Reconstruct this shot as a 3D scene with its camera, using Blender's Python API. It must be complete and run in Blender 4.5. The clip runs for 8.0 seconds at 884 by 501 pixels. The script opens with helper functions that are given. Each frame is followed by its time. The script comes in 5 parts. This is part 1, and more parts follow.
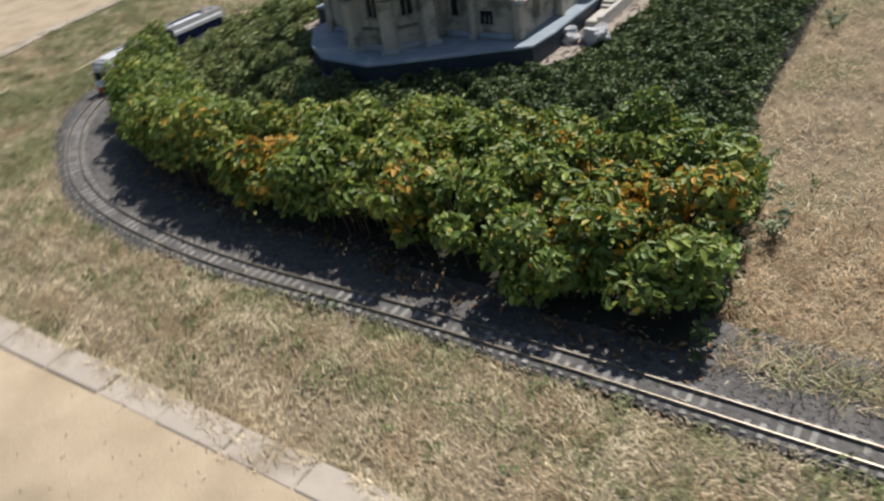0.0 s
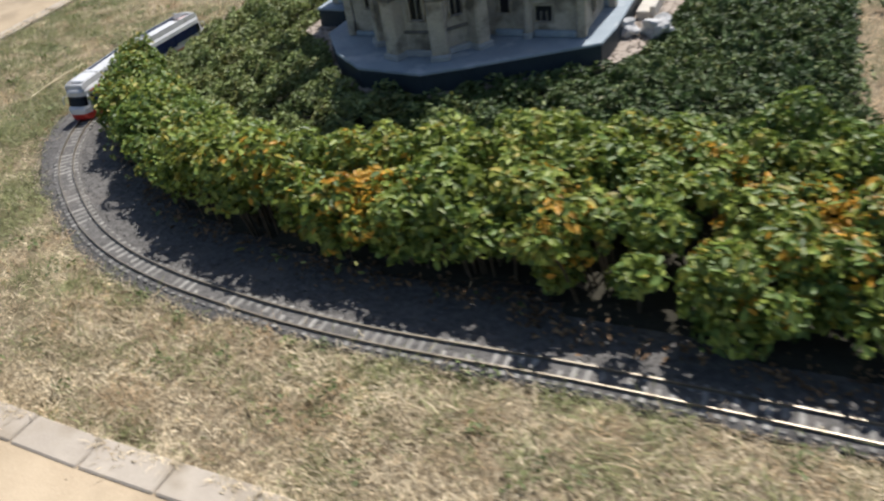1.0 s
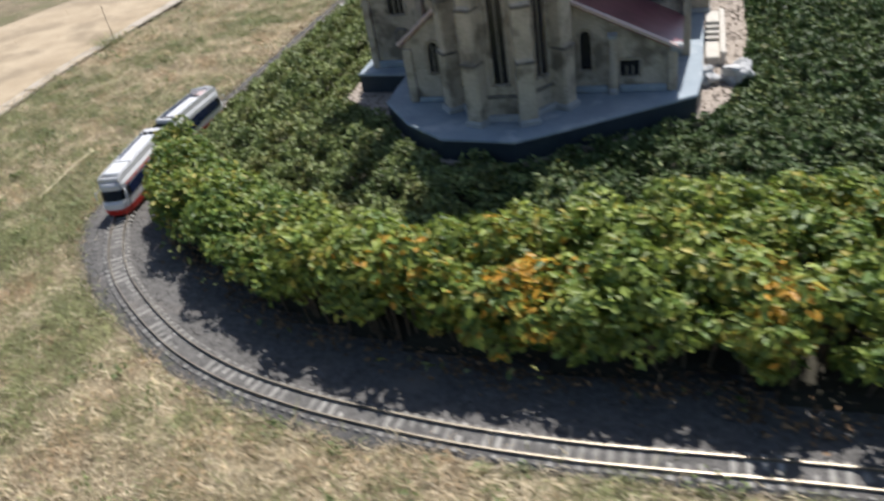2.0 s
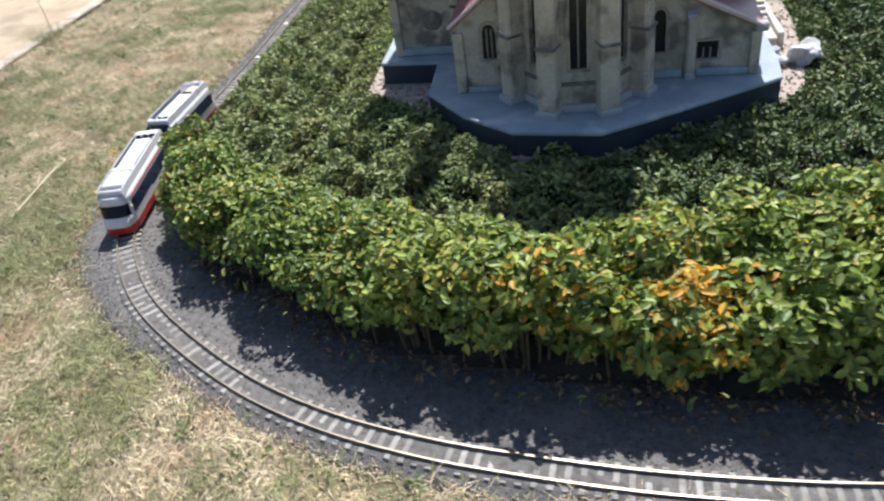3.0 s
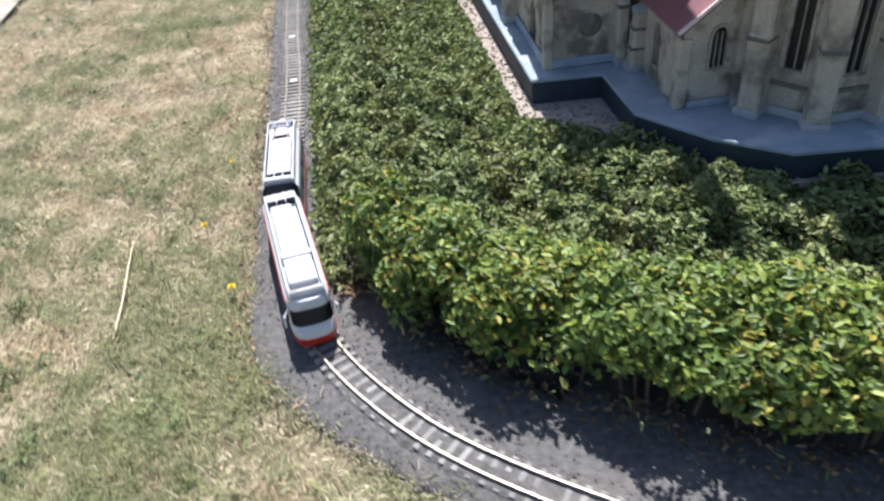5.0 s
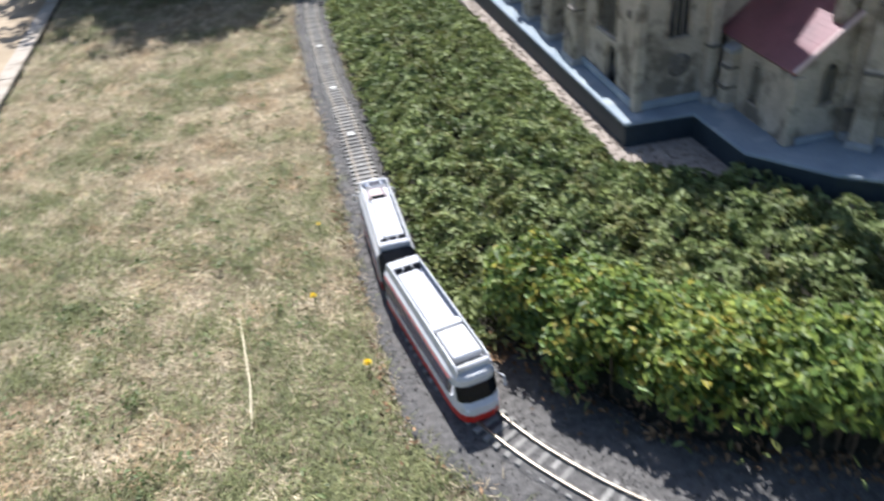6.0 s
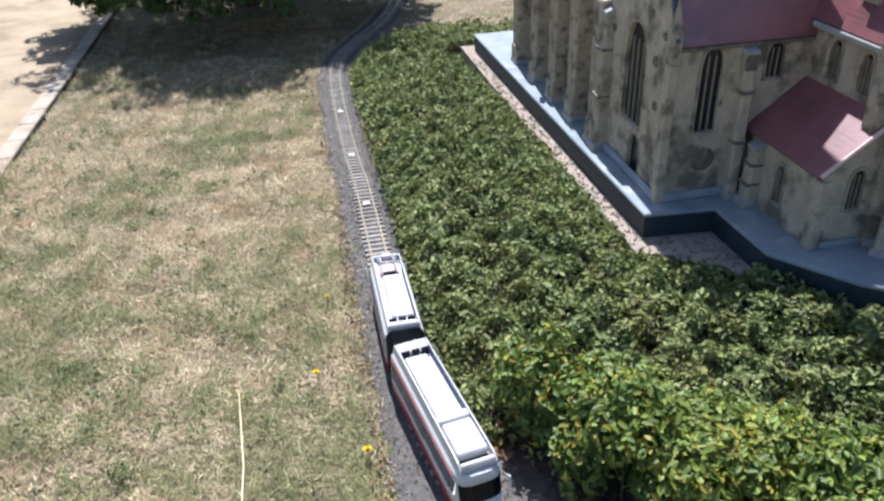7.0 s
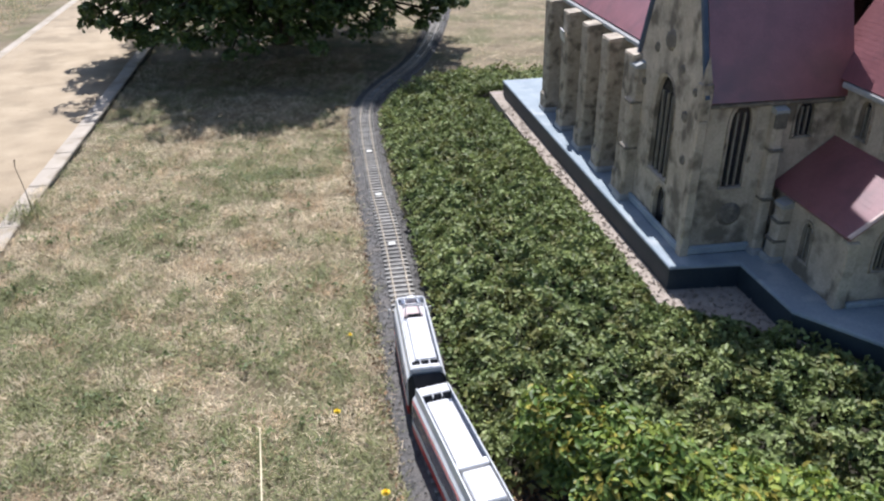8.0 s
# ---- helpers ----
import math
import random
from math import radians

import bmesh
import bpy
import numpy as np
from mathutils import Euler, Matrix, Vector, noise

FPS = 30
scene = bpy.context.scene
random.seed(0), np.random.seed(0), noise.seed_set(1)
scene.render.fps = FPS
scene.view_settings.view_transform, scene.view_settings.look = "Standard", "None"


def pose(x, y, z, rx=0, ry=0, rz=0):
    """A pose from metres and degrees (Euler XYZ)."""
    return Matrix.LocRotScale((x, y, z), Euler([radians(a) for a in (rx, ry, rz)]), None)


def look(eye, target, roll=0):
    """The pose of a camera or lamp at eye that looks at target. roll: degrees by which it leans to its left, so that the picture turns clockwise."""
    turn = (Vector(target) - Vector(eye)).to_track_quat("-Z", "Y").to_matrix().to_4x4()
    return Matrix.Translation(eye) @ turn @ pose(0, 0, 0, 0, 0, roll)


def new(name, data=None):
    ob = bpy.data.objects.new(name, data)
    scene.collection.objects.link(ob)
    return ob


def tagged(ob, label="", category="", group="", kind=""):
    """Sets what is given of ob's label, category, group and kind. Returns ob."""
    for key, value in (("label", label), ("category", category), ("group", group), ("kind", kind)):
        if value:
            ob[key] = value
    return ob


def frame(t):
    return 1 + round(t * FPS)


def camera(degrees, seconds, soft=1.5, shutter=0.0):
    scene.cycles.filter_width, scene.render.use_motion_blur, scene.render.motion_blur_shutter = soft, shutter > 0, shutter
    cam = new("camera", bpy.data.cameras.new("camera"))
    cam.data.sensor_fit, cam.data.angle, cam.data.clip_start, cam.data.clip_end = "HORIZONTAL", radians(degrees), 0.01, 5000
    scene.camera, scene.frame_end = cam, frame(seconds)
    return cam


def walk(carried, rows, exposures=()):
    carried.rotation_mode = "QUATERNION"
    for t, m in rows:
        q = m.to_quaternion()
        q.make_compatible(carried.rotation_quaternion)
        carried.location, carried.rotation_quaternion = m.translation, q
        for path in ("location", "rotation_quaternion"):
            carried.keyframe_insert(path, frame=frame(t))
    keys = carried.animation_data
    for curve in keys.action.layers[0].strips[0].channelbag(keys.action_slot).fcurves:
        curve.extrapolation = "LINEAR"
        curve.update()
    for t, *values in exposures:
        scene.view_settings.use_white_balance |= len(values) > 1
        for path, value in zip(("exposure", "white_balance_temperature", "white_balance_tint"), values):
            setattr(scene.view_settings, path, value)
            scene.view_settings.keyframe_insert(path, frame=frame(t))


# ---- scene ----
cam = camera(60.1, 8.0, 2.3, 0.5)
PATH = [
    (0, (-0.243, 0.192, 1.133), (-1.235, 1.541, 0.04), -8.5),
    (0.5, (-0.542, 0.172, 1.155), (-1.371, 1.63, 0.065), -10.0),
    (1, (-0.909, 0.221, 1.149), (-1.681, 1.663, -0.003), -8.7),
    (1.5, (-1.199, 0.274, 1.169), (-1.946, 1.704, -0.013), -6.3),
    (2, (-1.499, 0.267, 1.227), (-2.112, 1.82, 0.126), -10.2),
    (2.2, (-1.636, 0.284, 1.218), (-2.259, 1.852, 0.145), -9.5),
    (3.3, (-2.194, 0.456, 1.155), (-2.482, 2.062, -0.002), -7.4),
    (3.5, (-2.309, 0.493, 1.178), (-2.567, 2.108, 0.028), -6.8),
    (4, (-2.632, 0.665, 1.193), (-2.712, 2.304, 0.049), -6.5),
    (4.5, (-2.966, 0.686, 1.182), (-2.89, 2.311, 0.018), -8.7),
    (4.7, (-3.083, 0.765, 1.145), (-3.036, 2.358, -0.064), -6.1),
    (5.8, (-3.553, 1.021, 1.212), (-3.184, 2.601, 0.043), -6.7),
    (6, (-3.633, 1.062, 1.21), (-3.358, 2.67, 0.054), -6.2),
    (6.5, (-3.642, 1.124, 1.204), (-3.392, 2.776, 0.105), -1.8),
    (7, (-3.633, 1.133, 1.233), (-3.347, 2.826, 0.207), -2.5),
    (7.5, (-3.653, 1.131, 1.241), (-3.391, 2.863, 0.276), -2.3),
    (8, (-3.651, 1.129, 1.258), (-3.403, 2.877, 0.319), -1.0),
]
EXPOSURES = [(0, 0.06, 6500, 11), (0.5, 0.28, 6500, 11), (1, 0.32, 6450, 11), (2, 0.42, 6350, 11), (3.5, 0.90, 6100, 13), (4, 0.90, 6100, 12), (4.5, 0.95, 6050, 13), (6, 0.78, 6000, 12), (6.5, 0.76, 6000, 13), (7.5, 0.68, 6000, 14),
             (8, 0.56, 6000, 14)]
walk(cam, [(t, look(eye, target, roll)) for t, eye, target, roll in PATH], EXPOSURES)

# ---- world, sun, exposure ----
SUN_DIR = Vector((0.05, 0.605, 1.0)).normalized()
world = bpy.data.worlds.new("world")
scene.world = world
world.use_nodes = True
wn = world.node_tree.nodes
sky = wn.new("ShaderNodeTexSky")
sky.sky_type, sky.sun_disc = "NISHITA", False
sky.sun_elevation = math.asin(SUN_DIR.z)
sky.sun_rotation = math.atan2(SUN_DIR.x, SUN_DIR.y)
world.node_tree.links.new(sky.outputs[0], wn["Background"].inputs[0])
wn["Background"].inputs[1].default_value = 0.076
sun_data = bpy.data.lights.new("sun", "SUN")
sun_data.energy, sun_data.angle, sun_data.color = 4.5, radians(0.6), (1.0, 0.965, 0.92)
sun = new("sun", sun_data)
sun.matrix_world = look(SUN_DIR * 30, (0, 0, 0))


# ---- materials ----
def material(name, low, high, scale=20, fine=200, rough=0.8, bump=0.3, depth=0.002, metal=0.0, stain=None, stain_scale=6,
             stain_cut=0.58, island=0.0, obj=0.0, spec=0.4, see=0.0, ior=1.5):
    """Two scales of noise between two colours, stains of a third, relief, and a shift of value per island or per object."""
    m = bpy.data.materials.new(name)
    m.use_nodes = True
    n, l = m.node_tree.nodes, m.node_tree.links
    b = n["Principled BSDF"]
    geo = n.new("ShaderNodeNewGeometry")

    def grain(s, detail=4):
        t = n.new("ShaderNodeTexNoise")
        t.inputs["Scale"].default_value, t.inputs["Detail"].default_value = s, detail
        l.new(geo.outputs["Position"], t.inputs["Vector"])
        return t.outputs["Fac"]

    def ramp(src, a, c):
        r = n.new("ShaderNodeMapRange")
        r.inputs[1].default_value, r.inputs[2].default_value = a, c
        l.new(src, r.inputs[0])
        return r.outputs[0]

    def mixed(fac, a, c):
        x = n.new("ShaderNodeMix")
        x.data_type = "RGBA"
        for k, v in ((0, fac), (6, a), (7, c)):
            if isinstance(v, (float, tuple)):
                x.inputs[k].default_value = v if isinstance(v, float) else (*v, 1)
            else:
                l.new(v, x.inputs[k])
        return x.outputs[2]

    add = n.new("ShaderNodeMath")
    add.operation = "MULTIPLY_ADD"
    small = grain(fine, 3)
    l.new(small, add.inputs[0])
    add.inputs[1].default_value = 0.6
    l.new(grain(scale), add.inputs[2])
    col = mixed(ramp(add.outputs[0], 0.5, 1.1), low, high)
    if stain:
        col = mixed(ramp(grain(stain_scale, 6), stain_cut - 0.05, stain_cut + 0.1), col, stain)
    if island or obj:
        hsv = n.new("ShaderNodeHueSaturation")
        if obj:
            info = n.new("ShaderNodeObjectInfo")
            src = info.outputs["Random"]
        else:
            src = geo.outputs["Random Per Island"]
        k = obj or island
        r = n.new("ShaderNodeMapRange")
        r.inputs[3].default_value, r.inputs[4].default_value = 1 - k, 1 + k
        l.new(src, r.inputs[0])
        l.new(r.outputs[0], hsv.inputs["Value"])
        l.new(col, hsv.inputs["Color"])
        col = hsv.outputs[0]
    l.new(col, b.inputs["Base Color"])
    b.inputs["Roughness"].default_value, b.inputs["Metallic"].default_value = rough, metal
    b.inputs["Specular IOR Level"].default_value, b.inputs["IOR"].default_value = spec, ior
    if bump:
        bm_ = n.new("ShaderNodeBump")
        bm_.inputs["Strength"].default_value, bm_.inputs["Distance"].default_value = bump, depth
        l.new(add.outputs[0], bm_.inputs["Height"])
        l.new(bm_.outputs[0], b.inputs["Normal"])
    if see:
        tr, mx = n.new("ShaderNodeBsdfTranslucent"), n.new("ShaderNodeMixShader")
        l.new(col, tr.inputs[0])
        mx.inputs[0].default_value = see
        l.new(b.outputs[0], mx.inputs[1])
        l.new(tr.outputs[0], mx.inputs[2])
        l.new(mx.outputs[0], n["Material Output"].inputs[0])
    return m


M_SOIL = material("dry_soil", (0.12, 0.094, 0.057), (0.35, 0.28, 0.18), 5, 170, 0.95, 1.0, 0.008, stain=(0.15, 0.14, 0.07), stain_scale=2.6, stain_cut=0.52)
M_STRAW = material("straw_blade", (0.34, 0.255, 0.14), (0.86, 0.74, 0.52), 9, 60, 0.55, 0, island=0.5, see=0.25)
M_BROWN = material("scorched_blade", (0.32, 0.21, 0.11), (0.72, 0.55, 0.34), 9, 60, 0.6, 0, island=0.5, see=0.25)
M_BLADE = material("green_blade", (0.165, 0.185, 0.072), (0.355, 0.36, 0.165), 9, 60, 0.55, 0, island=0.55, see=0.3)
M_SAND = material("path_sand", (0.35, 0.272, 0.18), (0.51, 0.41, 0.285), 5, 260, 0.95, 0.8, 0.004, stain=(0.31, 0.245, 0.165), stain_scale=3.5, stain_cut=0.55)
M_KERB = material("kerb_concrete", (0.40, 0.345, 0.28), (0.52, 0.455, 0.37), 14, 240, 0.9, 0.5, 0.002, obj=0.05, stain=(0.34, 0.285, 0.215), stain_scale=7, stain_cut=0.54)
M_BALLAST = material("dark_chippings", (0.070, 0.066, 0.062), (0.185, 0.175, 0.162), 60, 420, 0.85, 1.0, 0.004, stain=(0.19, 0.17, 0.15), stain_scale=7, stain_cut=0.62)
M_CHIP = material("chipping_stone", (0.064, 0.06, 0.057), (0.175, 0.165, 0.152), 60, 300, 0.8, 0.3, island=0.6)
M_GRAVEL = material("pale_gravel", (0.25, 0.21, 0.172), (0.42, 0.355, 0.295), 40, 260, 0.95, 1.0, 0.005, island=0.18)
M_RAIL = material("rail_brass", (0.20, 0.17, 0.13), (0.36, 0.315, 0.25), 30, 200, 0.42, 0.1, metal=0.7)
M_SLEEPER = material("sleeper_plastic", (0.20, 0.19, 0.172), (0.35, 0.335, 0.30), 60, 300, 0.8, 0.3, 0.001, obj=0.25)
M_PLATE = material("white_plate", (0.60, 0.585, 0.52), (0.78, 0.765, 0.70), 60, 300, 0.6, 0.2, 0.001)
M_LEAF = material("hedge_leaf", (0.16, 0.225, 0.035), (0.34, 0.39, 0.085), 6, 60, 0.46, 0, island=0.42, see=0.28, spec=0.36)
M_LEAF2 = material("dark_hedge_leaf", (0.085, 0.15, 0.032), (0.185, 0.255, 0.065), 6, 60, 0.46, 0, island=0.45, see=0.25, spec=0.34)
M_YELLOW = material("yellowed_leaf", (0.28, 0.25, 0.04), (0.44, 0.37, 0.07), 8, 60, 0.5, 0, island=0.35, see=0.28)
M_ORANGE = material("orange_leaf", (0.50, 0.25, 0.025), (0.68, 0.40, 0.05), 8, 60, 0.5, 0, island=0.3, see=0.28)
M_IVY = material("ground_cover_leaf", (0.14, 0.195, 0.065), (0.355, 0.395, 0.155), 5, 60, 0.5, 0, island=0.5, see=0.28, spec=0.34)
M_IVY2 = material("olive_ground_cover_leaf", (0.12, 0.135, 0.035), (0.26, 0.255, 0.09), 5, 60, 0.5, 0, island=0.5, see=0.2, spec=0.3)
M_IVY3 = material("deep_green_ground_cover_leaf", (0.042, 0.085, 0.026), (0.13, 0.175, 0.06), 5, 60, 0.5, 0, island=0.5, see=0.18, spec=0.3)
M_LITTER = material("dead_leaf", (0.12, 0.07, 0.035), (0.34, 0.21, 0.11), 30, 90, 0.8, 0, island=0.5)
M_WEED = material("lawn_weed_leaf", (0.10, 0.145, 0.05), (0.235, 0.275, 0.105), 12, 60, 0.5, 0, island=0.45, see=0.25)
M_SPRIG = material("pale_sprig_leaf", (0.22, 0.27, 0.14), (0.42, 0.46, 0.30), 10, 60, 0.5, 0, island=0.4, see=0.25)
M_PEBBLE = material("pale_pebble", (0.34, 0.28, 0.20), (0.62, 0.53, 0.40), 40, 200, 0.9, 0.3, island=0.4)
M_TWIG = material("twig_bark", (0.05, 0.04, 0.025), (0.12, 0.09, 0.06), 40, 200, 0.9, 0.4)
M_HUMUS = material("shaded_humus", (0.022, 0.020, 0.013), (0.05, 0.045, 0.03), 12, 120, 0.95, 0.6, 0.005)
M_TREELEAF = material("tree_leaf", (0.045, 0.08, 0.022), (0.13, 0.18, 0.05), 6, 60, 0.4, 0, island=0.5, see=0.22)
M_STONE = material("church_limestone", (0.35, 0.30, 0.238), (0.60, 0.525, 0.42), 16, 130, 0.9, 0.8, 0.003, stain=(0.19, 0.163, 0.128), stain_scale=13, stain_cut=0.54)
M_STONE2 = material("weathered_limestone", (0.30, 0.255, 0.20), (0.52, 0.45, 0.36), 22, 130, 0.9, 0.7, 0.003, stain=(0.165, 0.142, 0.112), stain_scale=26, stain_cut=0.54)
M_GRIME = material("grimy_stone", (0.10, 0.09, 0.078), (0.22, 0.195, 0.165), 30, 160, 0.9, 0.6, 0.002, stain=(0.26, 0.23, 0.19), stain_scale=40, stain_cut=0.6)
M_FOOT = material("pale_foot_stone", (0.30, 0.31, 0.31), (0.46, 0.46, 0.45), 30, 200, 0.85, 0.3, 0.001)
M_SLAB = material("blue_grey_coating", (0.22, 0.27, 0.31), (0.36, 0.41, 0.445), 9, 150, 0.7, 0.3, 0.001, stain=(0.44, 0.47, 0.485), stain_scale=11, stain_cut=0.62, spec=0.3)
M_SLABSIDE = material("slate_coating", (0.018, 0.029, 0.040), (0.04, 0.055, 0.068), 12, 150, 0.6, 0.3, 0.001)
M_ROOF = material("red_roof_paint", (0.17, 0.046, 0.056), (0.27, 0.09, 0.10), 25, 180, 0.42, 0.15, 0.001, stain=(0.13, 0.042, 0.05), stain_scale=8, spec=1.0, ior=1.7)
M_VERGE = material("pale_pink_verge", (0.62, 0.46, 0.42), (0.74, 0.60, 0.54), 25, 180, 0.8, 0.2)
M_GLASSDARK = material("dark_window_glass", (0.012, 0.012, 0.016), (0.03, 0.03, 0.036), 30, 200, 0.25, 0.1, 0.0005)
M_LEAD = material("grey_tracery", (0.20, 0.18, 0.15), (0.32, 0.29, 0.24), 40, 200, 0.8, 0.2)
M_BLUETRIM = material("blue_sheet_trim", (0.04, 0.065, 0.11), (0.08, 0.11, 0.165), 20, 200, 0.5, 0.1)
M_WHITE = material("white_tram_paint", (0.60, 0.60, 0.60), (0.68, 0.68, 0.68), 12, 160, 0.35, 0.05, 0.0004, stain=(0.50, 0.49, 0.47), stain_scale=25, stain_cut=0.64)
M_GREYW = material("light_grey_roof_paint", (0.54, 0.55, 0.57), (0.64, 0.65, 0.67), 14, 160, 0.4, 0.05, 0.0004)
M_RED = material("red_tram_paint", (0.46, 0.022, 0.016), (0.56, 0.04, 0.026), 14, 160, 0.3, 0.05, 0.0004)
M_TRAMGLASS = material("blue_tinted_window", (0.010, 0.018, 0.060), (0.022, 0.034, 0.095), 14, 160, 0.18, 0, spec=0.25)
M_FRONTGLASS = material("dark_windscreen", (0.014, 0.016, 0.02), (0.028, 0.03, 0.036), 14, 160, 0.15, 0, spec=0.35)
M_RUBBER = material("black_rubber", (0.016, 0.016, 0.017), (0.04, 0.04, 0.042), 30, 200, 0.75, 0.2)
M_BLUEGREY = material("blue_grey_roof_trough", (0.10, 0.13, 0.19), (0.16, 0.19, 0.26), 20, 200, 0.6, 0.1)
M_PINK = material("reddish_insulator", (0.50, 0.38, 0.36), (0.62, 0.50, 0.48), 30, 200, 0.6, 0.1)
M_LAMP = material("clear_lamp_glass", (0.75, 0.76, 0.78), (0.85, 0.86, 0.88), 30, 200, 0.08, 0, spec=0.8)
M_DANDY = material("dandelion_yellow", (0.75, 0.52, 0.02), (0.85, 0.65, 0.05), 60, 300, 0.6, 0.2)
M_STALK = material("pale_straw_stalk", (0.68, 0.58, 0.36), (0.80, 0.70, 0.48), 20, 200, 0.6, 0.1)
M_ROCK = material("white_rock", (0.42, 0.42, 0.41), (0.68, 0.67, 0.65), 25, 140, 0.9, 0.8, 0.006)
M_STEP = material("pale_step_stone", (0.50, 0.46, 0.40), (0.64, 0.60, 0.53), 25, 180, 0.9, 0.4)


# ---- mesh helpers ----
def part(name, bm, mat, parent=None, label="", world_space=True):
    """Links a bmesh as one mesh object, under a thing or a part when one is given."""
    me = bpy.data.meshes.new(name)
    bm.normal_update()
    bm.to_mesh(me)
    bm.free()
    for k in mat if isinstance(mat, (list, tuple)) else [mat]:
        me.materials.append(k)
    ob = new(name, me)
    if parent:
        ob.parent = parent
        if world_space and not parent.parent:
            ob.matrix_parent_inverse = parent.matrix_basis.inverted()
    if label:
        ob["label"] = label
    return ob


def thing(name, at, label, category, group="", kind=""):
    e = new(name)
    e.empty_display_size = 0.05
    e.matrix_basis = Matrix.Translation(at)
    return tagged(e, label, category, group, kind)


def mesh_np(name, verts, faces, mats, slots=None, smooth=False):
    """A mesh from arrays: faces is an (n, k) array."""
    verts, faces = np.asarray(verts, np.float32), np.asarray(faces, np.int32)
    me = bpy.data.meshes.new(name)
    n, k = faces.shape
    me.vertices.add(len(verts))
    me.vertices.foreach_set("co", verts.ravel())
    me.loops.add(n * k)
    me.loops.foreach_set("vertex_index", faces.ravel())
    me.polygons.add(n)
    me.polygons.foreach_set("loop_start", np.arange(0, n * k, k, dtype=np.int32))
    for m in mats:
        me.materials.append(m)
    if slots is not None:
        me.polygons.foreach_set("material_index", np.asarray(slots, np.int32))
    me.update(calc_edges=True)
    if smooth:
        me.shade_smooth()
    return me


def child(name, me, parent, label="", kind=""):
    ob = new(name, me)
    ob.parent = parent
    if not parent.parent:
        ob.matrix_parent_inverse = parent.matrix_basis.inverted()
    return tagged(ob, label, kind=kind)


def box(bm, x0, x1, y0, y1, z0, z1, bevel=0.0, m=None):
    """An upright box, with its edges bevelled, optionally moved by the pose m."""
    r = bmesh.ops.create_cube(bm, size=1)
    vs = r["verts"]
    for v in vs:
        v.co = Vector(((x0 + x1) / 2 + v.co.x * (x1 - x0), (y0 + y1) / 2 + v.co.y * (y1 - y0), (z0 + z1) / 2 + v.co.z * (z1 - z0)))
    if bevel:
        es = list({e for v in vs for e in v.link_edges})
        r = bmesh.ops.bevel(bm, geom=es, offset=bevel, segments=1, affect="EDGES")
        vs = list({v for v in r["verts"]} | {v for f in r["faces"] for v in f.verts})
    if m is not None:
        bmesh.ops.transform(bm, matrix=m, verts=[v for v in vs if v.is_valid])
    return bm


def tube(bm, pts, radii, n=6):
    rings = []
    for i, p in enumerate(pts):
        p = Vector(p)
        d = (Vector(pts[min(i + 1, len(pts) - 1)]) - Vector(pts[max(i - 1, 0)])).normalized()
        a = d.orthogonal().normalized()
        c = d.cross(a)
        rings.append([bm.verts.new(p + (a * math.cos(k * math.tau / n) + c * math.sin(k * math.tau / n)) * radii[i]) for k in range(n)])
    for r, s in zip(rings, rings[1:]):
        for k in range(n):
            bm.faces.new((r[k], r[(k + 1) % n], s[(k + 1) % n], s[k]))
    bm.faces.new(rings[0][::-1])
    bm.faces.new(rings[-1])
    return bm


def prism(bm, pts, z0, z1):
    """An upright prism over a polygon; z1 may be a function of x and y."""
    top = z1 if callable(z1) else (lambda x, y: z1)
    a = [bm.verts.new((x, y, z0)) for x, y in pts]
    b = [bm.verts.new((x, y, top(x, y))) for x, y in pts]
    n = len(pts)
    for i in range(n):
        bm.faces.new((a[i], a[(i + 1) % n], b[(i + 1) % n], b[i]))
    bm.faces.new(b)
    bm.faces.new(a[::-1])
    bmesh.ops.recalc_face_normals(bm, faces=bm.faces[:])
    return bm


def inside(poly, x, y):
    """Whether the points lie in a polygon (arrays)."""
    x, y = np.asarray(x), np.asarray(y)
    r = np.zeros(x.shape, bool)
    for (ax, ay), (bx, by) in zip(poly, poly[1:] + poly[:1]):
        hit = ((ay > y) != (by > y)) & (x < (bx - ax) * (y - ay) / ((by - ay) or 1e-9) + ax)
        r ^= hit
    return r


def spline(pts, step):
    """A Catmull-Rom line through points, resampled to even steps."""
    p = [Vector((x, y, 0)) for x, y in pts]
    p = [2 * p[0] - p[1]] + p + [2 * p[-1] - p[-2]]
    out = []
    for a, b, c, d in zip(p, p[1:], p[2:], p[3:]):
        for k in range(40):
            t = k / 40
            out.append(0.5 * ((2 * b) + (c - a) * t + (2 * a - 5 * b + 4 * c - d) * t * t + (3 * b - a - 3 * c + d) * t ** 3))
    out.append(p[-2])
    even, left = [out[0]], step
    for a, b in zip(out, out[1:]):
        seg = (b - a).length
        at = 0
        while seg - at >= left:
            at += left
            even.append(a.lerp(b, at / seg))
            left = step
        left -= seg - at
    return even


def sides(line):
    """Unit tangents and left-hand normals along a line."""
    tg = [(line[min(i + 1, len(line) - 1)] - line[max(i - 1, 0)]).normalized() for i in range(len(line))]
    return tg, [Vector((-t.y, t.x, 0)) for t in tg]


def wobble(x, y, s, seed=0.0):
    """Smooth noise over arrays, about -1 to 1, from a few crossing waves."""
    r = np.random.RandomState(int(seed * 10) + 5)
    v = np.zeros_like(np.asarray(x, float))
    for k in range(7):
        a, ph, f = r.rand() * math.tau, r.rand() * math.tau, (0.6 + 1.3 * r.rand()) / s
        v += np.sin((np.cos(a) * x + np.sin(a) * y) * f * math.tau + ph)
    return v / 3.2


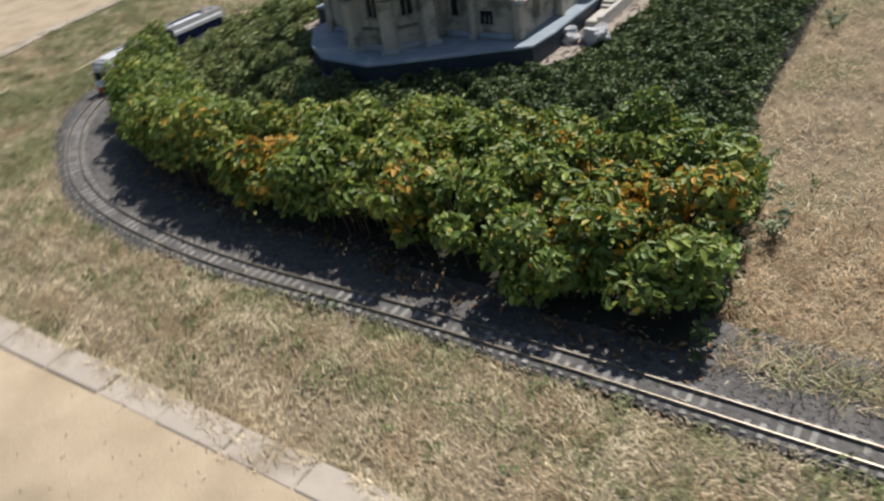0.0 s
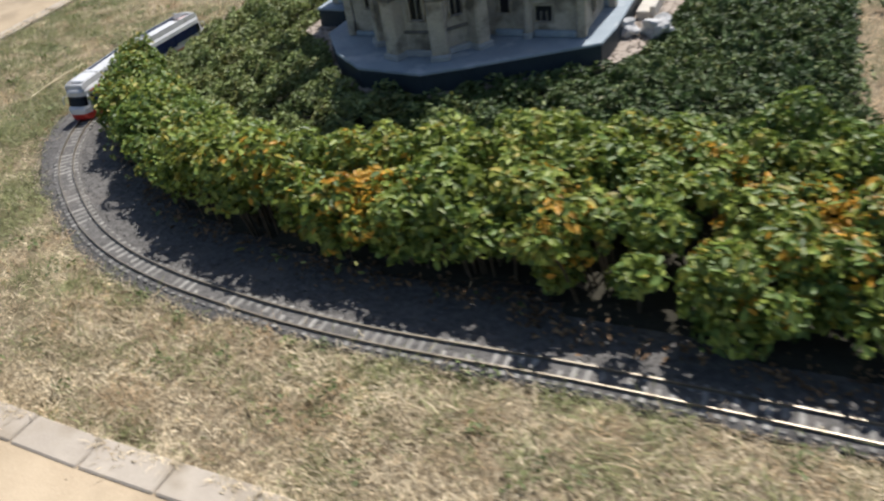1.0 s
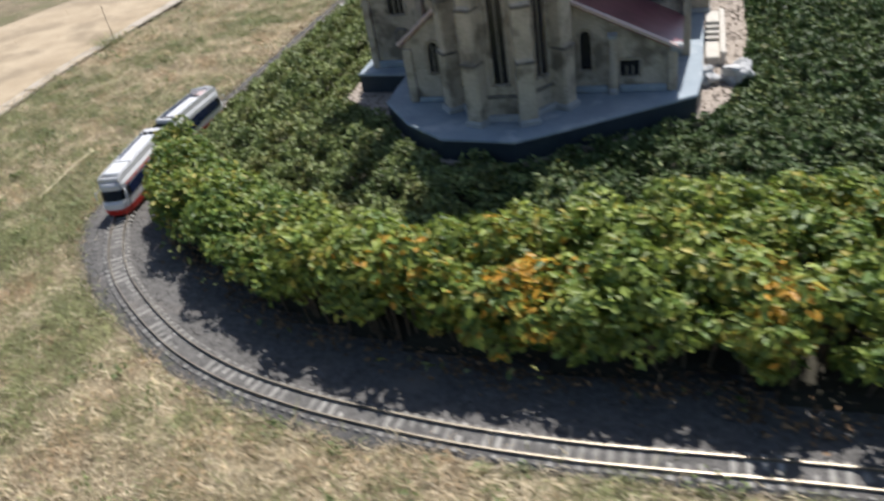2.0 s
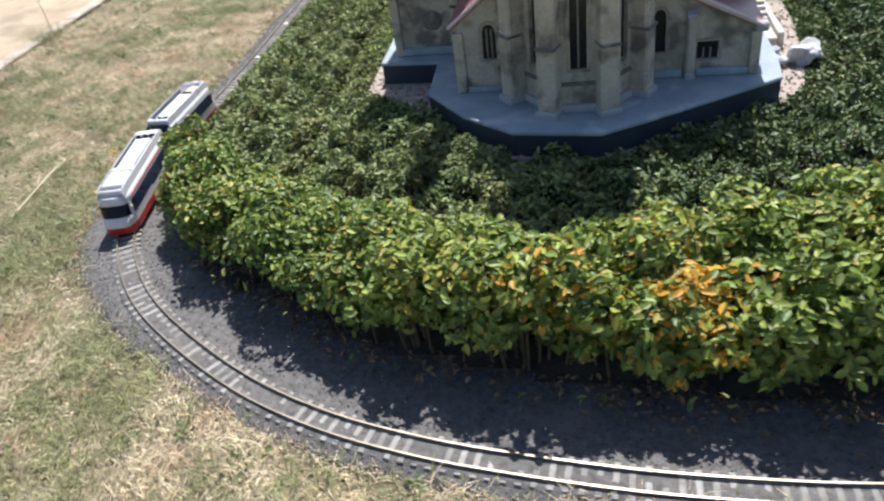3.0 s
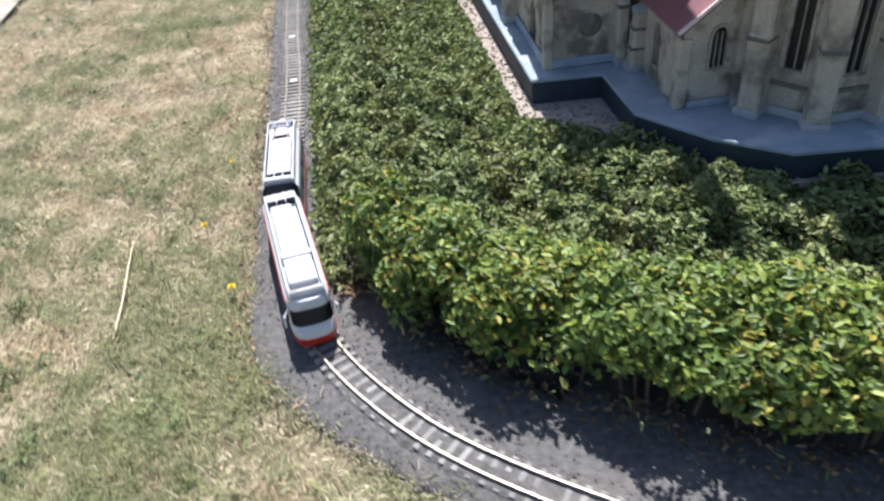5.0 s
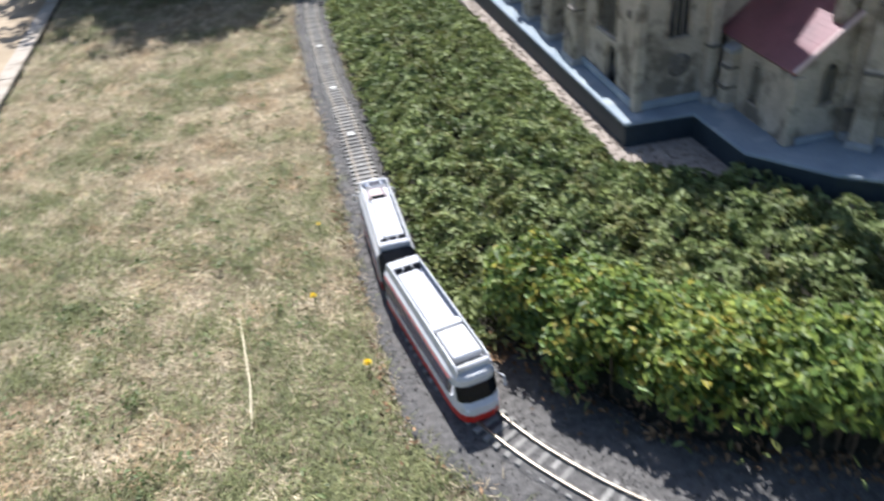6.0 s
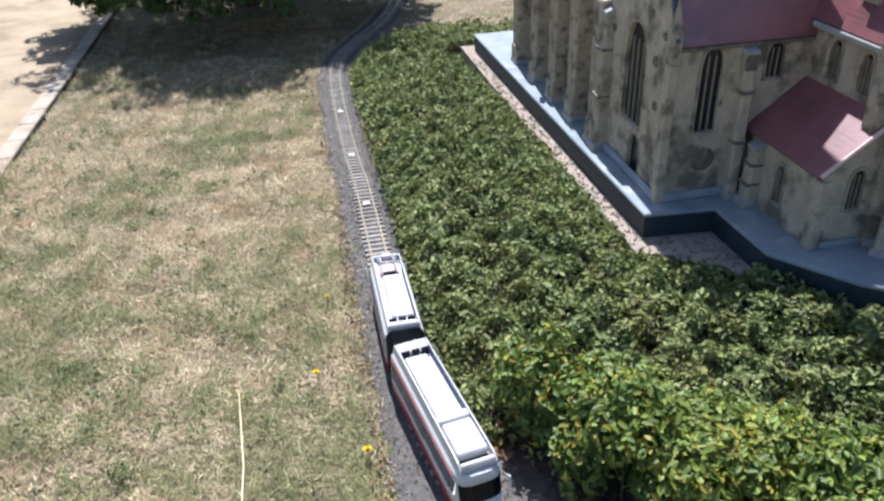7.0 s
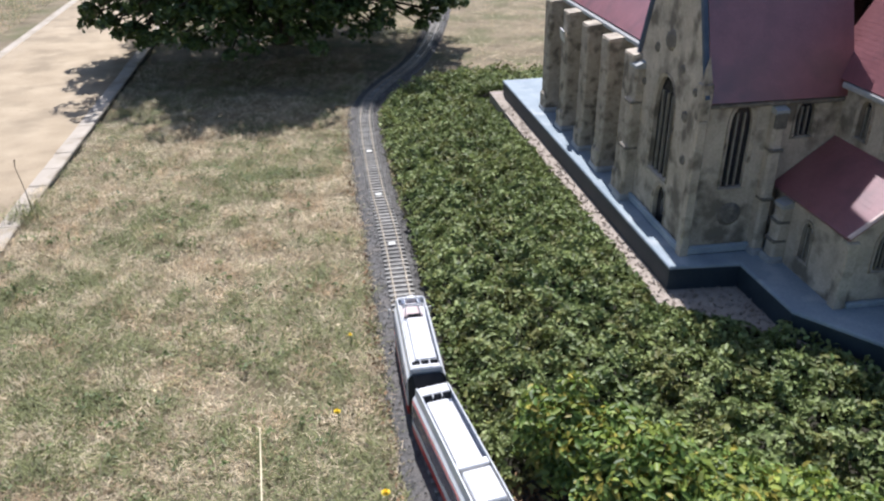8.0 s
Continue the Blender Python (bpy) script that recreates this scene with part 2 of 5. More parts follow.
# ---- plan: lines that several things share ----
TRACK = [(6.0, 1.02), (3.5, 1.15), (1.6, 1.24), (0.5, 1.282), (-0.14, 1.295), (-0.284, 1.298), (-0.75, 1.308), (-1.21, 1.310), (-1.53, 1.300), (-1.72, 1.297), (-1.96, 1.307), (-2.21, 1.336),
         (-2.38, 1.366), (-2.57, 1.418), (-2.77, 1.505), (-2.97, 1.632), (-3.15, 1.775), (-3.275, 1.915), (-3.38, 2.085), (-3.45, 2.29), (-3.483, 2.566), (-3.487, 2.92),
         (-3.49, 3.60), (-3.504, 4.01), (-3.507, 4.54), (-3.496, 4.99), (-3.45, 5.31), (-3.33, 5.62), (-3.14, 6.02), (-2.94, 6.65), (-2.58, 8.2), (-2.2, 9.8)]
KERB = [(12.0, 0.76), (6.0, 0.79), (1.6, 0.81), (0, 0.815), (-1.0, 0.815), (-1.7, 0.822), (-2.3, 0.83), (-2.9, 0.88), (-3.5, 1.06), (-4.05, 1.42), (-4.48, 1.95), (-4.76, 2.7), (-4.87, 3.4), (-4.905, 4.05),
        (-4.92, 5.1), (-4.95, 7.1), (-5.01, 9.0), (-5.1, 12.0)]
PLINTH = [(-2.75, 2.90), (-2.545, 2.885), (-2.537, 2.63), (-2.40, 2.45), (-2.25, 2.336), (-2.01, 2.31), (-1.90, 2.37), (-1.49, 2.62), (-1.475, 2.76), (-1.47, 4.9), (-2.79, 4.87)]
HEDGE_OUT = [(-3.28, 2.30), (-3.22, 2.11), (-3.06, 1.94), (-2.86, 1.80), (-2.68, 1.68), (-2.51, 1.60), (-2.28, 1.535), (-2.03, 1.50), (-1.84, 1.48), (-1.60, 1.475), (-1.40, 1.50), (-1.33, 1.41), (-0.94, 1.40), (-0.74, 1.395), (-0.55, 1.40)]
HEDGE_IN = [(-3.24, 2.42), (-3.08, 2.30), (-2.92, 2.19), (-2.75, 2.09), (-2.60, 1.99), (-2.45, 1.90), (-2.28, 1.83), (-2.10, 1.84), (-1.92, 1.90), (-1.65, 1.95), (-1.42, 1.98), (-1.31, 2.04), (-1.12, 2.15), (-0.83, 2.22), (-0.62, 2.14)]
BED = [(-3.40, 2.33), (-3.41, 3.0), (-3.41, 3.68), (-3.415, 4.5), (-3.41, 5.0), (-3.33, 5.22), (-3.20, 5.36), (-2.91, 5.57), (-2.64, 5.59), (-1.4, 5.5), (-0.75, 5.4), (-0.735, 4.3), (-0.735, 3.1), (-0.70, 2.5),
       (-0.60, 2.1), (-0.55, 1.7), (-0.54, 1.39)] + HEDGE_OUT[::-1][1:]
GRAVEL = [(-2.80, 2.84), (-2.74, 2.79), (-2.55, 2.62), (-2.415, 2.43), (-2.257, 2.318), (-2.005, 2.29), (-1.885, 2.352), (-1.475, 2.595), (-1.39, 2.74), (-1.345, 2.98), (-1.31, 3.3), (-1.31, 3.9), (-1.34, 4.95), (-2.845, 4.95), (-2.835, 4.0), (-2.81, 3.2)]
line = spline(TRACK, 0.02)
tg, nm = sides(line)


def ballast_widths(p):
    """How far the chippings reach on the outer and on the inner side of the track."""
    if p.y > 2.75 or p.x > 0.4:
        return 0.095, 0.080
    if p.y > 1.70:
        return 0.095 + 0.055 * math.exp(-((p.y - 2.13) / 0.22) ** 2), 0.10 + 0.12 * min(1, (2.75 - p.y) / 0.5)
    return (0.075 if p.x < -2.1 else 0.045), (0.32 if p.x < -2.0 else 0.28)


def path_width(p):
    """The path narrows where it runs straight on beside the tree."""
    return 1.58 - 0.62 * min(1, max(0, (p.y - 3.4) / 2.2))


# ---- ground, path, kerb, chippings ----
def build_ground():
    xs = np.concatenate(([-400, -120, -40, -15], np.arange(-8, 4.01, 0.08), [15, 40, 120, 400]))
    ys = np.concatenate(([-400, -120, -40, -12], np.arange(-3, 12.01, 0.08), [20, 45, 120, 400]))
    gx, gy = np.meshgrid(xs, ys, indexing="ij")
    gz = -0.006 + 0.006 * wobble(gx, gy, 0.9, 1) * (np.abs(gx) < 9) * (np.abs(gy) < 13) - 0.004
    n, m = gx.shape
    i, j = np.meshgrid(np.arange(n - 1), np.arange(m - 1), indexing="ij")
    a = (i * m + j).ravel()
    f = np.stack([a, a + m, a + m + 1, a + 1], 1)
    me = mesh_np("ground", np.stack([gx.ravel(), gy.ravel(), gz.ravel()], 1), f, [M_SOIL], smooth=True)
    tagged(new("ground", me), "sun-dried lawn ground with bare sandy soil", "lawn", kind="structure")


def ribbon(name, ln, nrm, left, right, z, mat, skirt=0.012):
    """A sheet along a line between two offsets, with a falling rim."""
    bm = bmesh.new()
    rows = []
    for k, (p, q) in enumerate(zip(ln, nrm)):
        a, b = left(k, p), right(k, p)
        pts = [(a, -skirt), (a - 0.012, 0)] + [(a + (b - a) * u, 0.0025 * noise.noise(p * 9 + Vector((u * 7, 0, 0)))) for u in (0.2, 0.4, 0.6, 0.8)] + [(b + 0.012, 0), (b, -skirt)]
        rows.append([bm.verts.new(p + q * o + Vector((0, 0, z + h))) for o, h in pts])
    for r, s in zip(rows, rows[1:]):
        for k in range(len(r) - 1):
            bm.faces.new((r[k], s[k], s[k + 1], r[k + 1]))
    bmesh.ops.recalc_face_normals(bm, faces=bm.faces[:])
    if sum(f.normal.z for f in bm.faces) < 0:
        bmesh.ops.reverse_faces(bm, faces=bm.faces[:])
    for f in bm.faces:
        f.smooth = True
    return part(name, bm, mat)


def build_ways():
    kl = spline(KERB, 0.05)
    kt, kn = sides(kl)
    tagged(ribbon("path", kl, kn, lambda k, p: path_width(p) + 0.03 * noise.noise(p * 3), lambda k, p: 0.015, 0.013, M_SAND, 0.025),
           "pale yellow sandy garden path", "path", kind="structure")
    tagged(ribbon("ballast_bed", line, nm,
                  lambda k, p: ballast_widths(p)[0] + 0.012 * noise.noise(p * 12) + 0.01 * noise.noise(p * 40),
                  lambda k, p: -ballast_widths(p)[1] - 0.012 * noise.noise(p * 11 + Vector((5, 0, 0))), 0.004, M_BALLAST, 0.014),
           "dark grey fine chippings laid as a track bed", "track bed", kind="structure")
    far = [k for k, p in enumerate(kl) if p.y > 5.2]
    tagged(ribbon("far_kerb", [kl[k] for k in far], [kn[k] for k in far], lambda k, p: path_width(p) + 0.045, lambda k, p: path_width(p) - 0.035, 0.020, M_KERB, 0.03),
           "pale concrete edging along the path's other side", "kerb", kind="structure")
    far = [k for k, p in enumerate(kl) if 4.3 < p.y < 9.5]
    tagged(ribbon("kerb_gap", [kl[k] for k in far], [kn[k] for k in far], lambda k, p: -0.036, lambda k, p: -0.053 - 0.008 * noise.noise(p * 8), 0.008, M_HUMUS, 0.02),
           "dark earth gap beside the kerb", "soil", kind="structure")
    near = [k for k, p in enumerate(line) if p.y < 2.05]
    north = [k for k, p in enumerate(line) if p.y >= 2.0]
    tagged(ribbon("ballast_infill", [line[k] for k in north], [nm[k] for k in north], lambda k, p: 0.040, lambda k, p: -0.040, 0.0082, M_BALLAST, 0.006), "dark chippings between the sleepers", "track bed", kind="structure")
    tagged(ribbon("ballast_infill", [line[k] for k in near], [nm[k] for k in near], lambda k, p: 0.048 + 0.006 * noise.noise(p * 30), lambda k, p: -0.048 - 0.006 * noise.noise(p * 33),
                  0.0114, M_BALLAST, 0.010), "dark chippings heaped between the rails", "track bed", kind="structure")


# ---- track ----
def build_track():
    tr = thing("railway_track", (-3.48, 3.0, 0.004), "garden railway track with weathered rails and close-set sleepers", "railway track")
    for side in (-1, 1):
        bm = bmesh.new()
        rows = []
        prof = [(-0.0034, 0.010), (0.0034, 0.010), (0.0012, 0.012), (0.0012, 0.0165), (0.0019, 0.0172), (0.0019, 0.0195), (-0.0019, 0.0195), (-0.0019, 0.0172), (-0.0012, 0.0165), (-0.0012, 0.012)]
        for p, q in zip(line, nm):
            rows.append([bm.verts.new(p + q * (side * 0.0235 + o) + Vector((0, 0, h))) for o, h in prof])
        for r, s in zip(rows, rows[1:]):
            for k in range(len(prof)):
                bm.faces.new((r[k], r[(k + 1) % len(prof)], s[(k + 1) % len(prof)], s[k]))
        bmesh.ops.recalc_face_normals(bm, faces=bm.faces[:])
        part("rail", bm, M_RAIL, tr, "dull brass-coloured rail with a bright head")
    return tr


# ---- numpy leaves and blades ----
def leaves(rng, centre, up, size, width=0.55, droop=0.35, spread=0.8):
    """Six-cornered leaves, folded along the midrib. Arrays of places, general directions and lengths."""
    n = len(centre)
    nrm = up + rng.normal(0, spread, (n, 3))
    nrm /= np.linalg.norm(nrm, axis=1, keepdims=True) + 1e-9
    d = rng.normal(0, 1, (n, 3))
    d -= nrm * np.sum(d * nrm, 1, keepdims=True)
    d /= np.linalg.norm(d, axis=1, keepdims=True) + 1e-9
    s = np.cross(nrm, d)
    L = size[:, None]
    W = L * width * 0.5
    fold = L * 0.10
    base, tip = centre - d * L * 0.5, centre + d * L * 0.5 - nrm * L * droop * 0.35
    l1, r1 = centre - d * L * 0.18 + s * W * 0.85 + nrm * fold, centre - d * L * 0.18 - s * W * 0.85 + nrm * fold
    l2, r2 = centre + d * L * 0.18 + s * W * 0.8 + nrm * fold * 0.6, centre + d * L * 0.18 - s * W * 0.8 + nrm * fold * 0.6
    v = np.stack([base, l1, l2, tip, r2, r1], 1).reshape(-1, 3)
    k = np.arange(n)[:, None] * 6
    f = np.concatenate([k + np.array([[0, 3, 2, 1]]), k + np.array([[0, 5, 4, 3]])], 1).reshape(-1, 4)
    return v, f


def blades(rng, root, length, width, lean):
    """Four-cornered bent grass blades."""
    n = len(root)
    a = rng.rand(n) * math.tau
    d = np.stack([np.cos(a), np.sin(a), np.zeros(n)], 1)
    s = np.stack([-np.sin(a), np.cos(a), np.zeros(n)], 1) * (width / 2)[:, None]
    z = np.array([[0, 0, 1.0]])
    up = np.cos(lean)[:, None] * z + np.sin(lean)[:, None] * d
    up2 = np.cos(np.minimum(lean + 0.5, 1.62))[:, None] * z + np.sin(np.minimum(lean + 0.5, 1.62))[:, None] * d
    mid = root + up * (length * 0.45)[:, None]
    tip = mid + up2 * (length * 0.55)[:, None]
    v = np.stack([root, mid + s, tip, mid - s], 1).reshape(-1, 3)
    k = np.arange(n)[:, None] * 4
    f = np.concatenate([k + np.array([[0, 1, 3]]), k + np.array([[1, 2, 3]])], 1).reshape(-1, 3)
    return v, f


TRACK_NP = np.array([(p.x, p.y) for p in line[::4]])


def off_track(x, y):
    """Signed distance from the track's middle: positive on its outer side."""
    best, sign = np.full(x.shape, 9.0), np.ones(x.shape)
    tn = np.array([(q.x, q.y) for q in nm[::4]])
    for (px, py), (qx, qy) in zip(TRACK_NP, tn):
        d2 = np.hypot(x - px, y - py)
        near = d2 < best
        best = np.where(near, d2, best)
        sign = np.where(near, np.sign((x - px) * qx + (y - py) * qy), sign)
    return best * sign


def lawn_free(x, y):
    """Where grass grows: off the bed, off the chippings, inside the kerb."""
    kl = [(p.x, p.y) for p in spline(KERB, 0.2)]
    lawn = inside(kl + [(12, 14)], x, y)
    d = off_track(x, y)
    out = np.where(y > 2.75, 0.095, np.where(y > 1.70, 0.095 + 0.055 * np.exp(-((y - 2.13) / 0.22) ** 2), np.where(x < -2.1, 0.075, 0.045)))
    inn = np.where(y > 2.75, 0.14, np.where(x < -0.5, 0.30, 0.12))
    free = (d > out - 0.012) | (d < -inn)
    free &= ~inside([(q[0], q[1]) for q in kl] + [(q[0] + 0.052, q[1]) for q in kl[::-1]], x, y) | (y < 4.3)
    return lawn & free & ~inside(BED, x, y)


def build_grass():
    rng = np.random.RandomState(3)
    zones = [(-5.0, -3.45, 1.3, 6.4, 300000), (-3.9, 0.7, 0.86, 2.1, 220000), (-0.75, 1.5, 1.3, 5.6, 115000), (-3.5, -0.3, 5.0, 8.8, 45000), (-5.1, -3.0, 6.2, 9.8, 26000), (-4.95, -3.6, 1.5, 4.4, 90000)]
    pts = []
    for x0, x1, y0, y1, n in zones:
        p = rng.rand(n, 2) * [x1 - x0, y1 - y0] + [x0, y0]
        pts.append(p[lawn_free(p[:, 0], p[:, 1])])
    p = np.concatenate(pts)
    # draw the blades together into tufts of random size
    x, y = p[:, 0], p[:, 1]
    order = np.argsort(np.floor(x / 0.12) * 1000 + y)
    x, y = x[order], y[order]
    n = len(x)
    head = np.repeat(np.arange(0, n, 24), 24)[:n]
    pull = np.where(rng.rand(n) < 0.55, 0.93, 0.0) * (np.hypot(x[head] - x, y[head] - y) < 0.16)
    hx, hy = rng.rand(n)[head], rng.rand(n)[head]
    reach = 0.006 + 0.014 * hy
    x, y = x + (x[head] - x) * pull + rng.normal(0, 1, n) * reach * (pull > 0), y + (y[head] - y) * pull + rng.normal(0, 1, n) * reach * (pull > 0)
    lush = wobble(x, y, 0.75, 2) * 0.40 + wobble(x, y, 0.17, 3) * 0.70 + (hx - 0.5) * 1.3 * (pull > 0) + rng.normal(0, 0.55, n)
    edge = np.abs(off_track(x, y))
    south = x > -3.0
    lush += np.where((edge < 0.26) & (y < 2.4), 0.45, 0)
    lush -= np.where((x > -0.75) & (y > 1.5), 0.9, 0)
    # greener towards the corner of the lawn, paler beside the chippings and at the tree
    lush += np.where(south, 0, 0.35 * np.clip((3.3 - y) / 1.2, -1, 1) + 0.45 * wobble(x, y, 1.3, 21))
    green = lush > np.where(~south, 0.14, 0.92)
    bare = wobble(x, y, 0.5, 6) + (hy - 0.5) * 1.2 + rng.normal(0, 0.35, len(x)) > 1.05
    root = np.stack([x, y, np.full(len(x), -0.004)], 1)
    tuft = 0.7 + 0.75 * hy ** 2
    east = (x > -0.72) & (y > 1.45)
    east |= wobble(x, y, 0.42, 14) + wobble(x, y, 0.15, 15) * 0.5 + rng.normal(0, 0.35, n) > 0.55
    east &= rng.rand(n) < 0.68
    length_e = np.where((x > -0.75) & (y > 1.4), 1.4, 1.0)
    for name, sel, mat, label in (("dry_grass", ~green & ~bare & ~east, M_STRAW, "short sun-bleached straw-coloured grass"),
                                  ("brown_grass", ~green & ~bare & east, M_BROWN, "short scorched reddish-brown grass"),
                                  ("green_grass", green & ~bare, M_BLADE, "patches of short living green grass")):
        n = sel.sum()
        length = rng.uniform(0.012, 0.036, n) * tuft[sel] * (1.2 if name == "green_grass" else 1.0)
        length *= length_e[sel]
        length *= np.where((edge[sel] < 0.2) & (y[sel] < 1.6) & (hx[sel] > 0.6), 1.5, 1)
        lean = rng.uniform(0.35, 1.55, n) ** 0.8 * 1.05
        v, f = blades(rng, root[sel], length, rng.uniform(0.0011, 0.0030, n), lean)
        tagged(new(name, mesh_np(name, v, f, [mat])), label, "grass", kind="stuff")


def build_overgrowth():
    """Dry blades that lie over the kerb, grass beyond the path, and broad-leaved weeds in the lawn."""
    rng = np.random.RandomState(17)
    kl = spline(KERB, 0.02)
    kt, kn = sides(kl)
    n = 30000
    k = rng.randint(0, len(kl), n)
    cx, cy = np.array([p.x for p in kl])[k], np.array([p.y for p in kl])[k]
    nx, ny = np.array([q.x for q in kn])[k], np.array([q.y for q in kn])[k]
    thick = wobble(cx, cy, 0.55, 31) + 0.5 * wobble(cx, cy, 0.2, 32)
    buried = np.exp(-((cx + 1.28) / 0.10) ** 2) * (cy < 2)
    reach = -0.040 + np.abs(rng.normal(0, 1, n)) * (0.012 + 0.020 * np.clip(thick, 0, 1.5) + 0.05 * buried)
    ok = (cy < 4.3) & (cx < 1.2) & ((thick > -0.5) | (buried > 0.3)) & (reach < 0.10)
    root = np.stack([cx + nx * reach, cy + ny * reach, np.where(np.abs(reach) < 0.04, 0.016, 0.008)], 1)[ok]
    v, f = blades(rng, root, rng.uniform(0.010, 0.034, len(root)), rng.uniform(0.0012, 0.003, len(root)), rng.uniform(0.9, 1.6, len(root)))
    tagged(new("kerb_grass", mesh_np("kerb_grass", v, f, [M_STRAW])), "dry straw-coloured grass grown over the kerb's edge", "grass", kind="stuff")
    n = 24000
    p = rng.rand(n, 2) * [2.4, 4.6] + [-8.5, 5.4]
    p = p[p[:, 0] < -6.10 - 0.02 * (p[:, 1] - 5)]
    v, f = blades(rng, np.column_stack([p, np.full(len(p), -0.004)]), rng.uniform(0.015, 0.045, len(p)), rng.uniform(0.003, 0.006, len(p)), rng.uniform(0.3, 1.4, len(p)))
    tagged(new("far_grass", mesh_np("far_grass", v, f, [M_BROWN, M_BLADE], (rng.rand(len(f) // 2).repeat(2) < 0.4).astype(int))), "thin dry grass beyond the path", "grass", kind="stuff")
    # rosettes of small leaves
    pts = []
    for x0, x1, y0, y1, n in ((-4.85, -3.62, 1.6, 4.9, 900), (-3.5, 0.4, 0.95, 1.6, 330), (-0.7, 0.8, 1.6, 4.0, 40)):
        q = rng.rand(n, 2) * [x1 - x0, y1 - y0] + [x0, y0]
        keep = lawn_free(q[:, 0], q[:, 1]) & (wobble(q[:, 0], q[:, 1], 0.34, 41) + rng.normal(0, 0.3, n) > 0.35)
        pts.append(q[keep])
    c = np.concatenate(pts)
    each = 13
    q = np.repeat(c, each, 0) + rng.normal(0, 0.014, (len(c) * each, 2))
    z = rng.uniform(0.006, 0.024, len(q))
    v, f = leaves(rng, np.column_stack([q, z]), np.array([[0, 0, 1.0]]), rng.uniform(0.007, 0.017, len(q)), 0.55, 0.3, 0.5)
    tagged(new("lawn_weeds", mesh_np("lawn_weeds", v, f, [M_WEED])), "low green broad-leaved weeds in the dry lawn", "weeds", kind="stuff")


# ---- planting ----
def lump_leaves(rng, c, r, n, size):
    """Leaves on the outer shell of a squashed ball."""
    d = rng.normal(0, 1, (n, 3))
    d[:, 2] = np.abs(d[:, 2]) * 1.1 - 0.35
    d /= np.linalg.norm(d, axis=1, keepdims=True)
    rad = r * (0.72 + 0.38 * rng.rand(n) ** 0.7)
    pos = np.array(c) + d * rad[:, None] * np.array([1, 1, 0.85])
    up = d * 0.7 + np.array([0, 0, 0.75])
    return leaves(rng, pos, up, rng.uniform(size * 0.65, size * 1.3, n), 0.54, 0.3, 0.62)


ORANGE = [(-1.85, 1.60, 0.009, 1.0), (-2.11, 1.51, 0.005, 1.0), (-0.77, 1.78, 0.010, 1.0), (-1.0, 1.66, 0.0025, 0.8), (-0.82, 1.61, 0.004, 0.9), (-0.735, 1.60, 0.0025, 0.8), (-0.60, 1.72, 0.004, 0.7), (-0.88, 1.50, 0.0025, 0.6),
          (-1.33, 1.545, 0.003, 0.55), (-1.18, 1.97, 0.003, 0.6), (-0.96, 1.93, 0.003, 0.7), (-1.07, 1.94, 0.003, 0.6), (-1.375, 1.68, 0.0025, 0.5)]
YELLOW = [(-3.02, 2.00), (-3.16, 2.09), (-3.28, 2.30), (-2.90, 2.05), (-2.35, 1.64), (-2.00, 1.60), (-1.85, 1.75), (-1.48, 1.80), (-1.24, 2.03), (-0.9, 1.9), (-1.0, 1.6), (-0.65, 1.9), (-1.2, 1.75), (-0.7, 1.65), (-1.35, 1.6), (-2.6, 1.75)]


